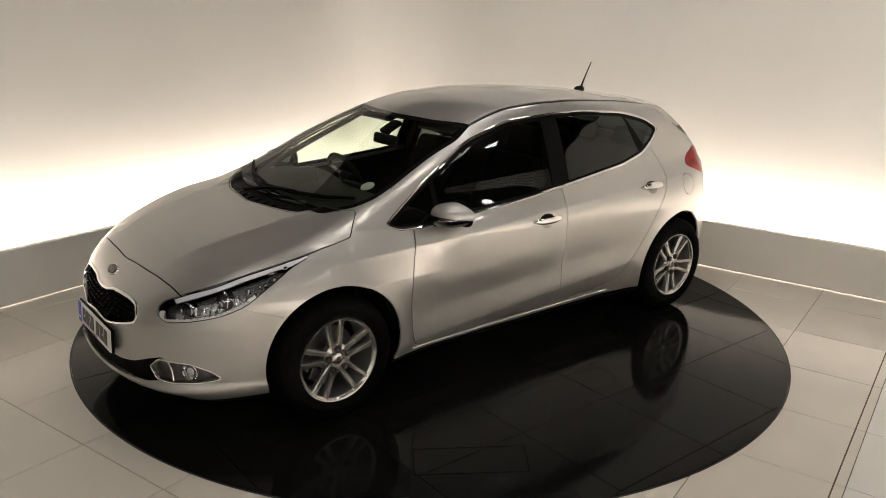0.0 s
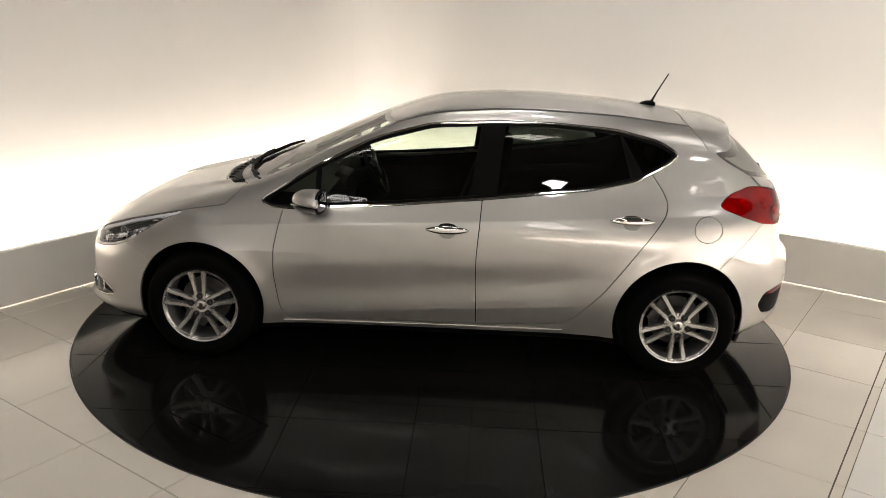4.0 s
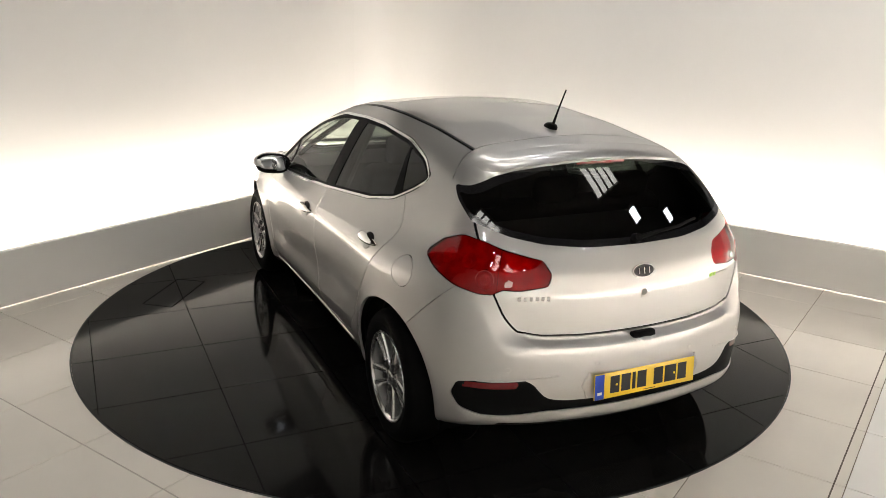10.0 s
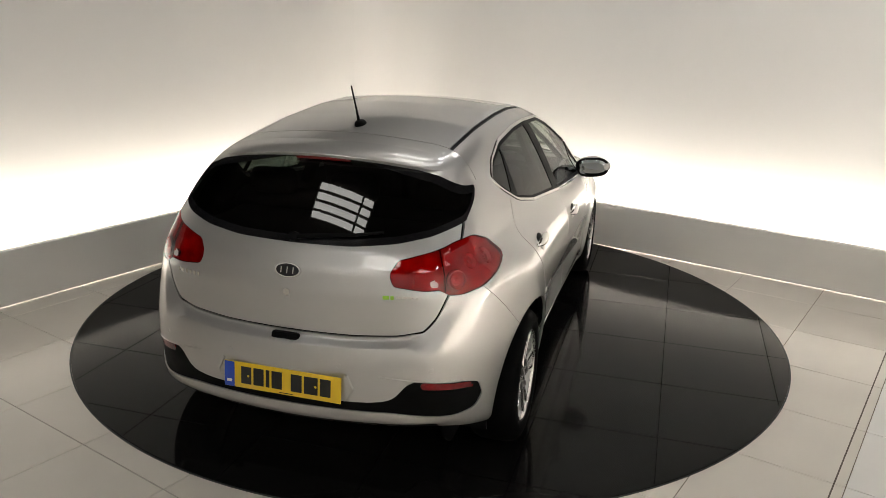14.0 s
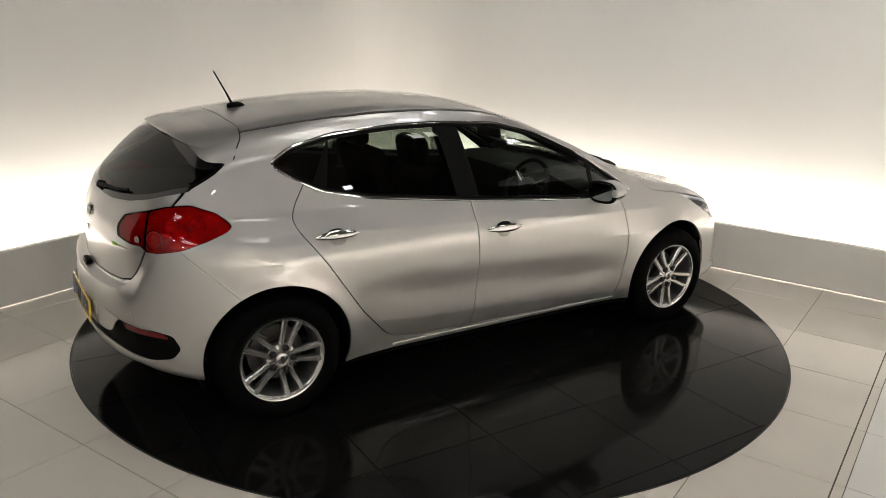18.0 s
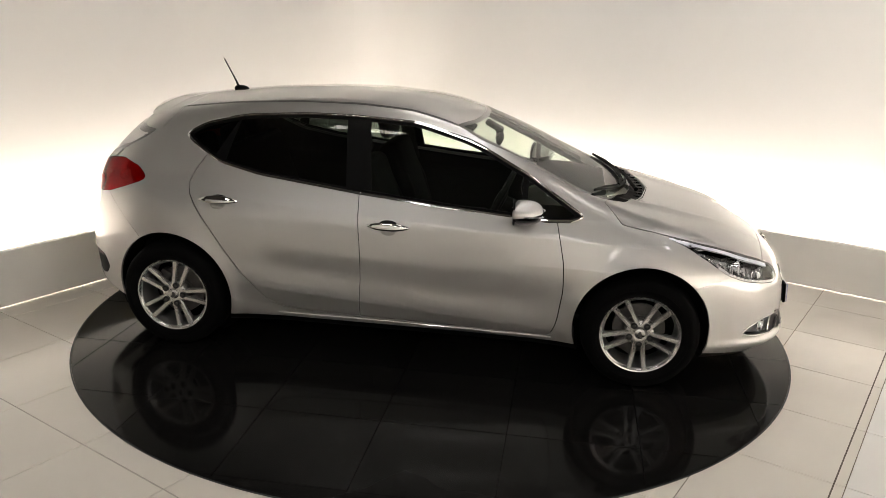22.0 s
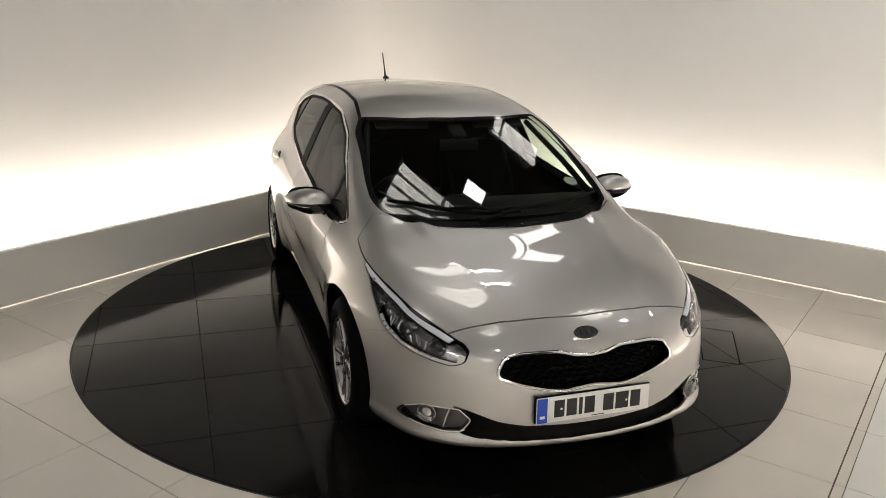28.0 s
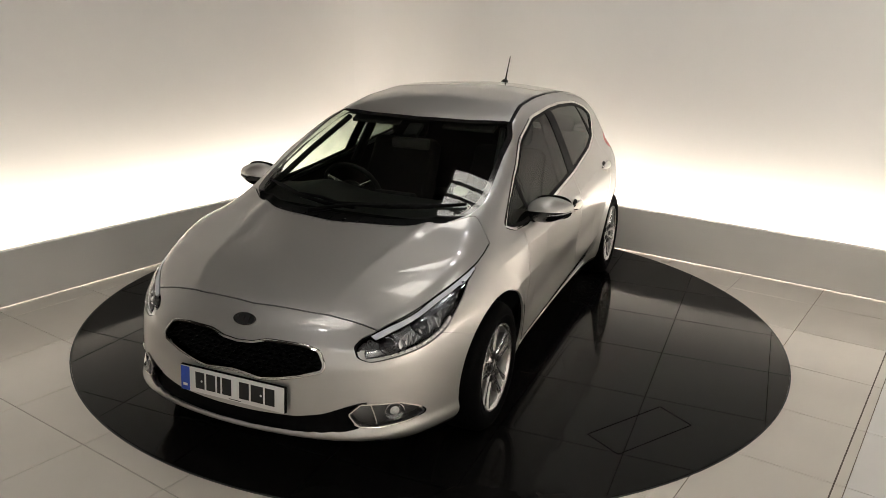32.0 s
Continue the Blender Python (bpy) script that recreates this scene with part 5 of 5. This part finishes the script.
# ---- sides: mirrors, handles, sills ----
def build_sides(car, made):
    for side in (1, -1):
        for door, xm, z in ((made["front_door", side], -0.046, 0.817), (made["rear_door", side], -1.023, 0.891)):
            y = hull_y(xm, z)
            n = hull_normal(xm, y, z)
            turn = Matrix.Translation((xm, y * side, z)) @ Vector((n.x, n.y * side, n.z)).to_track_quat("Z", "Y").to_matrix().to_4x4()
            across = 1 if side > 0 else 1
            xdir = turn.to_3x3() @ Vector((1, 0, 0))
            spin = 0 if abs(xdir.x) > 0.7 else 90
            turn = turn @ pose(0, 0, 0, rz=spin)
            up = (turn.to_3x3().inverted() @ Vector((0, 0, 1)))
            up.z = 0
            up.normalize()
            # a near-black oval stands in for the shade between handle and door
            part("handle_shade", ellipsoid_bm(0.050, 0.022, 0.004, 1.0), M_TRIM, door, "near-black oval standing for the shade behind the handle").matrix_basis = turn @ Matrix.Translation(up * 0.014)
            part("handle_cup", ellipsoid_bm(0.044, 0.034, 0.005, 0.9), M_POCKET, door, "pressed finger cup under the handle").matrix_basis = turn @ Matrix.Translation(up * -0.014)
            pts, rings = [], []
            for t in np.linspace(-1, 1, 17):
                h = 0.005 + 0.0165 * (1 - abs(t) ** 2.6)
                lift = 0.004 + 0.024 * (1 - abs(t) ** 3.0)
                mid = Vector((t * 0.116, 0, lift))
                rings.append([turn @ (mid + up * (h * math.cos(a)) + Vector((0, 0, 0.0075 * math.sin(a)))) for a in np.linspace(0, 2 * math.pi, 13)[:-1]])
            part("handle", loft_bm(rings), M_CHROME, door, "chrome door handle")
        # mirror: shell, black foot, glass, indicator
        c = Vector((0.668, side * 0.915, 0.952))
        lean = pose(0, 0, 0, rz=side * -6, rx=side * 4)
        shell = ellipsoid_bm(0.108, 0.116, 0.066, 0.74, 32, 20)
        for w in shell.verts:
            t = w.co.y * side / 0.112
            w.co.z = w.co.z * (1 - 0.40 * max(0, t) ** 1.3) + 0.006 * t
            w.co.x = w.co.x * (0.42 if w.co.x < 0 else 1.0)
            w.co.x -= 0.03 * max(0, t) ** 2
        lower = shell.copy()
        geom = shell.verts[:] + shell.edges[:] + shell.faces[:]
        bmesh.ops.bisect_plane(shell, geom=geom, plane_co=(0, 0, -0.010), plane_no=(0.15, 0, -1), clear_outer=True)
        geom = lower.verts[:] + lower.edges[:] + lower.faces[:]
        bmesh.ops.bisect_plane(lower, geom=geom, plane_co=(0, 0, -0.010), plane_no=(0.15, 0, -1), clear_inner=True)
        shell.transform(Matrix.Translation(c) @ lean)
        lower.transform(Matrix.Translation(c) @ lean @ Matrix.Diagonal((0.985, 0.985, 0.985, 1)))
        mirror = part("wing_mirror", shell, M_PAINT, car, "silver wing mirror with a black foot")
        part("mirror_base", lower, M_GLOSSBLACK, mirror, "black lower mirror shell")
        part("mirror_glass", ellipsoid_bm(0.004, 0.092, 0.052, 0.7, 24, 12), M_MIRROR, mirror, "mirror glass").matrix_basis = Matrix.Translation(c + Vector((-0.050, 0, 0.004))) @ lean
        part("mirror_bezel", ellipsoid_bm(0.008, 0.110, 0.066, 0.75, 24, 12), M_BLACK, mirror).matrix_basis = Matrix.Translation(c + Vector((-0.045, 0, 0.002))) @ lean
        pts = [Vector((0.70, side * 0.822, 0.898)), Vector((0.69, side * 0.85, 0.906)), Vector((0.68, side * 0.885, 0.918))]
        part("mirror_arm", sweep_bm(pts, [0.042, 0.034, 0.030], 14, 0.55), M_BLACK, mirror, "black mirror foot")
        pts = []
        for t in np.linspace(0.0, 1.0, 7):
            a = radians(8 + 70 * t)
            pts.append(c + lean.to_3x3() @ Vector((0.113 * math.cos(a) ** 0.78 - 0.03 * math.sin(a) ** 2, side * 0.113 * math.sin(a) ** 0.78, -0.012 + 0.006 * t)))
        part("mirror_indicator", sweep_bm(pts, [0.002, 0.004, 0.0045, 0.005, 0.0055, 0.006, 0.006], 8), M_LAMPDARK, mirror, "slim dark indicator strip")
        # rolled edge under the doors
        pts = [(x, side * (hull_y(x, 0.246) + 0.002), 0.246) for x in np.linspace(-0.70, 0.86, 18)]
        part("sill_line", sweep_bm(pts, 0.005, 6), M_PAINT, car, "rolled sill edge under the doors")
        # rounded chrome bead round the side windows
        pts = [(x, side * (hull_y(x, z) + 0.001), z) for x, z in list(WINDOWS) + [WINDOWS[0]]]
        part("trim_bead", sweep_bm(pts, 0.0052, 8), M_CHROME, made["window_trim", side], "rounded chrome bead")
        # rubber strip along the foot of the side glass
        pts = [(x, side * (hull_y(x, z) - 0.002), z) for x, z in ((0.60, 0.922), (0.3, 0.942), (0.0, 0.968), (-0.2, 0.989))]
        part("waist_seal", sweep_bm(pts, 0.005, 6), M_BLACK, made["front_door", side], "black waist seal")


# ---- roof and screen ----
def build_top(car, made):
    z = hull_top(-1.235, 0)
    base = part("antenna_base", ellipsoid_bm(0.050, 0.022, 0.024, 0.9), M_BLACK, car, "black roof antenna")
    base.matrix_basis = pose(-1.215, 0, z + 0.004, ry=4)
    part("antenna_rod", sweep_bm([(-1.235, 0, z + 0.018), (-1.268, 0, z + 0.085), (-1.325, 0, z + 0.190)], [0.0075, 0.0045, 0.0035], 10), M_BLACK, car, "black antenna rod")
    # two wipers at rest along the cowl
    for ys, xs in (((0.58, 0.42, 0.22, 0.02, -0.14), (1.045, 1.125, 1.18, 1.205, 1.215)), ((0.06, -0.12, -0.30, -0.46, -0.58), (1.235, 1.225, 1.175, 1.10, 1.035))):
        pts = [(x, y, hull_top(x, abs(y)) + 0.016) for x, y in zip(xs, ys)]
        blade = part("wiper", sweep_bm(pts, [0.006, 0.009, 0.010, 0.009, 0.006], 8, 1.3), M_BLACK, car, "black windscreen wiper")
        a = Vector(pts[2]) + Vector((0.004, 0, 0.012))
        pivot = Vector((1.295 - 0.25 * pts[-1][1] ** 2, pts[-1][1] * 0.9 - 0.05 if pts[-1][1] > -0.2 else -0.02, 0))
        pivot.z = hull_top(pivot.x, abs(pivot.y)) + 0.006
        part("wiper_arm", sweep_bm([pivot, (pivot + a) / 2 + Vector((0, 0, 0.012)), a], [0.013, 0.010, 0.007], 8), M_BLACK, blade)
    # cowl grating
    for y in np.linspace(-0.44, 0.44, 12):
        x = 1.315 - 0.30 * y * y
        part("cowl_rib", box_bm(0.045, 0.006, 0.008, pose(x, y, hull_top(x, abs(y)) - 0.010)), M_GLOSSBLACK, made["cowl"], smooth=False)
    # licence paper behind the screen, on the passenger's corner; mirror and sensor box under the roof
    x, y = 0.92, 0.50
    n = hull_normal(x, y, hull_top(x, y))
    m = Matrix.Translation(Vector((x, y, hull_top(x, y))) - n * 0.010) @ n.to_track_quat("Z", "Y").to_matrix().to_4x4()
    part("licence_disc", tube_bm(0.038, 0.038, 0.002, 32, m), M_PAPER, made["windscreen"], "round paper licence disc behind the screen")
    part("sensor_box", box_bm(0.12, 0.09, 0.03, pose(0.42, 0, 1.262, ry=27), 0.012), M_TRIM, car, "black sensor box at the top of the screen")
    stalk = part("rear_view_mirror", box_bm(0.03, 0.24, 0.065, pose(0.455, 0, 1.19, ry=-12), 0.014), M_TRIM, car, "black rear-view mirror")
    part("mirror_stalk", sweep_bm([(0.43, 0, 1.25), (0.45, 0, 1.20)], 0.012, 8), M_TRIM, stalk)


# ---- cabin: what shows through the glass ----
def seat(x, y, car, rear=False):
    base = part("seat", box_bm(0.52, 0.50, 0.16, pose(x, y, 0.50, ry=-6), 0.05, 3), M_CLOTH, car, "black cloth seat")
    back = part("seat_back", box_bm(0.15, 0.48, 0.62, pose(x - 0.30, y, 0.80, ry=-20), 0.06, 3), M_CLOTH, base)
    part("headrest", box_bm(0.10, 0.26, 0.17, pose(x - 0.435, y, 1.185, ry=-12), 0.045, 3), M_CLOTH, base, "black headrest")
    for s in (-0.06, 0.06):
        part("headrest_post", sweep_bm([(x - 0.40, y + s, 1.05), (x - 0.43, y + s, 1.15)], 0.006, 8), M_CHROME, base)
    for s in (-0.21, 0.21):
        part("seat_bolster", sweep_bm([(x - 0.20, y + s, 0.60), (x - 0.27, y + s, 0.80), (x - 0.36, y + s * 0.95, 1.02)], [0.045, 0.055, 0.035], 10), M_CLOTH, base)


def build_cabin(car):
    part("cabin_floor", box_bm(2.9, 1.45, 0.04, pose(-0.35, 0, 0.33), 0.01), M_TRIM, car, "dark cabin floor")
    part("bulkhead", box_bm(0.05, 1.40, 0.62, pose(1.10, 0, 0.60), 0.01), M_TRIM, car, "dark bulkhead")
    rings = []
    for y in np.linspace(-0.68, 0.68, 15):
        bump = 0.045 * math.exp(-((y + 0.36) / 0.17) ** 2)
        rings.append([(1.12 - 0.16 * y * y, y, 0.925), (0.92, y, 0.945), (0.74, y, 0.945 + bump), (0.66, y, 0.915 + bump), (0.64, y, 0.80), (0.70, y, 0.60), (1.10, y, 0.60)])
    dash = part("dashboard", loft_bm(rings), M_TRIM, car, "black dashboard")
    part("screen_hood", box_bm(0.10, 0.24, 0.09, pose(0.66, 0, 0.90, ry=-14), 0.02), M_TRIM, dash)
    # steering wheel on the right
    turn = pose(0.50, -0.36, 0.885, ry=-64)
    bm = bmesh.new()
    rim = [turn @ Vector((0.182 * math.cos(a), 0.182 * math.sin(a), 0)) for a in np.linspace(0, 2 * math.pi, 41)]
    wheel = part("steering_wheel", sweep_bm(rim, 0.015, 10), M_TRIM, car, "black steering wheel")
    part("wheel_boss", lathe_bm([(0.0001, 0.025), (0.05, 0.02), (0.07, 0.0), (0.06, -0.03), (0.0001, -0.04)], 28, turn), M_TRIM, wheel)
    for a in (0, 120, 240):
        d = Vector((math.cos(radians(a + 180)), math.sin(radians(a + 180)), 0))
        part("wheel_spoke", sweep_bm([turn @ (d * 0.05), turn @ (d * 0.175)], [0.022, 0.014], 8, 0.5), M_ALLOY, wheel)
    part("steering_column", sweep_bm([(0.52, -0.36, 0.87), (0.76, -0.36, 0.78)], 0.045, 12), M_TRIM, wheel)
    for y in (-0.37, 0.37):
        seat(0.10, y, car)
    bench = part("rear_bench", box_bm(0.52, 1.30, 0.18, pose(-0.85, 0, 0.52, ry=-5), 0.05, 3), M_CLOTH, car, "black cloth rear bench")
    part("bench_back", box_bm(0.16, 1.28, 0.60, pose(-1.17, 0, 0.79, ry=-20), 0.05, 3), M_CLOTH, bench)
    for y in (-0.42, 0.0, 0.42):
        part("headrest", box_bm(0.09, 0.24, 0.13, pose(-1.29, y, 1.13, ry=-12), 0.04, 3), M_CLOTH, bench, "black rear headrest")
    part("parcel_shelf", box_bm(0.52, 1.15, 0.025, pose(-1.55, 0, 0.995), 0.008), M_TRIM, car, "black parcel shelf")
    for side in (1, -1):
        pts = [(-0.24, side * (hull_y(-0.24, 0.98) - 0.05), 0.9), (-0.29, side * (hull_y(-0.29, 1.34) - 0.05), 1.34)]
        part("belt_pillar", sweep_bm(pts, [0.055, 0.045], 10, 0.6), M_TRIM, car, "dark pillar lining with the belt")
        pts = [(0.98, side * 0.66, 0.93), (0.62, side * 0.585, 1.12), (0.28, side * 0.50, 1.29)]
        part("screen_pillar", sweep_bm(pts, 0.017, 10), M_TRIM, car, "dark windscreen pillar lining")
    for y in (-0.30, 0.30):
        part("sun_visor", box_bm(0.15, 0.32, 0.02, pose(0.26, y, 1.335 - 0.12 * y * y - 0.02, ry=24), 0.008), M_SHADETRIM, car, "sun visor, coloured near-black for the cabin's shade")


# ---- what turns: car and disc turn together, clockwise from above ----
def motions():
    rows_table, rows_car = [], []
    for i in range(17):
        t = 2.0 * i
        turn = pose(0, 0, 0, rz=SPIN_0 + SPIN * t)
        rows_table.append((t, turn))
        rows_car.append((t, turn @ pose(-0.064, -0.002, 0)))
    walk(turntable, rows_table)
    walk(car, rows_car)


build_studio()
build_roof_lights()
build_floor()
turntable = build_turntable()
car = build_car()
motions()
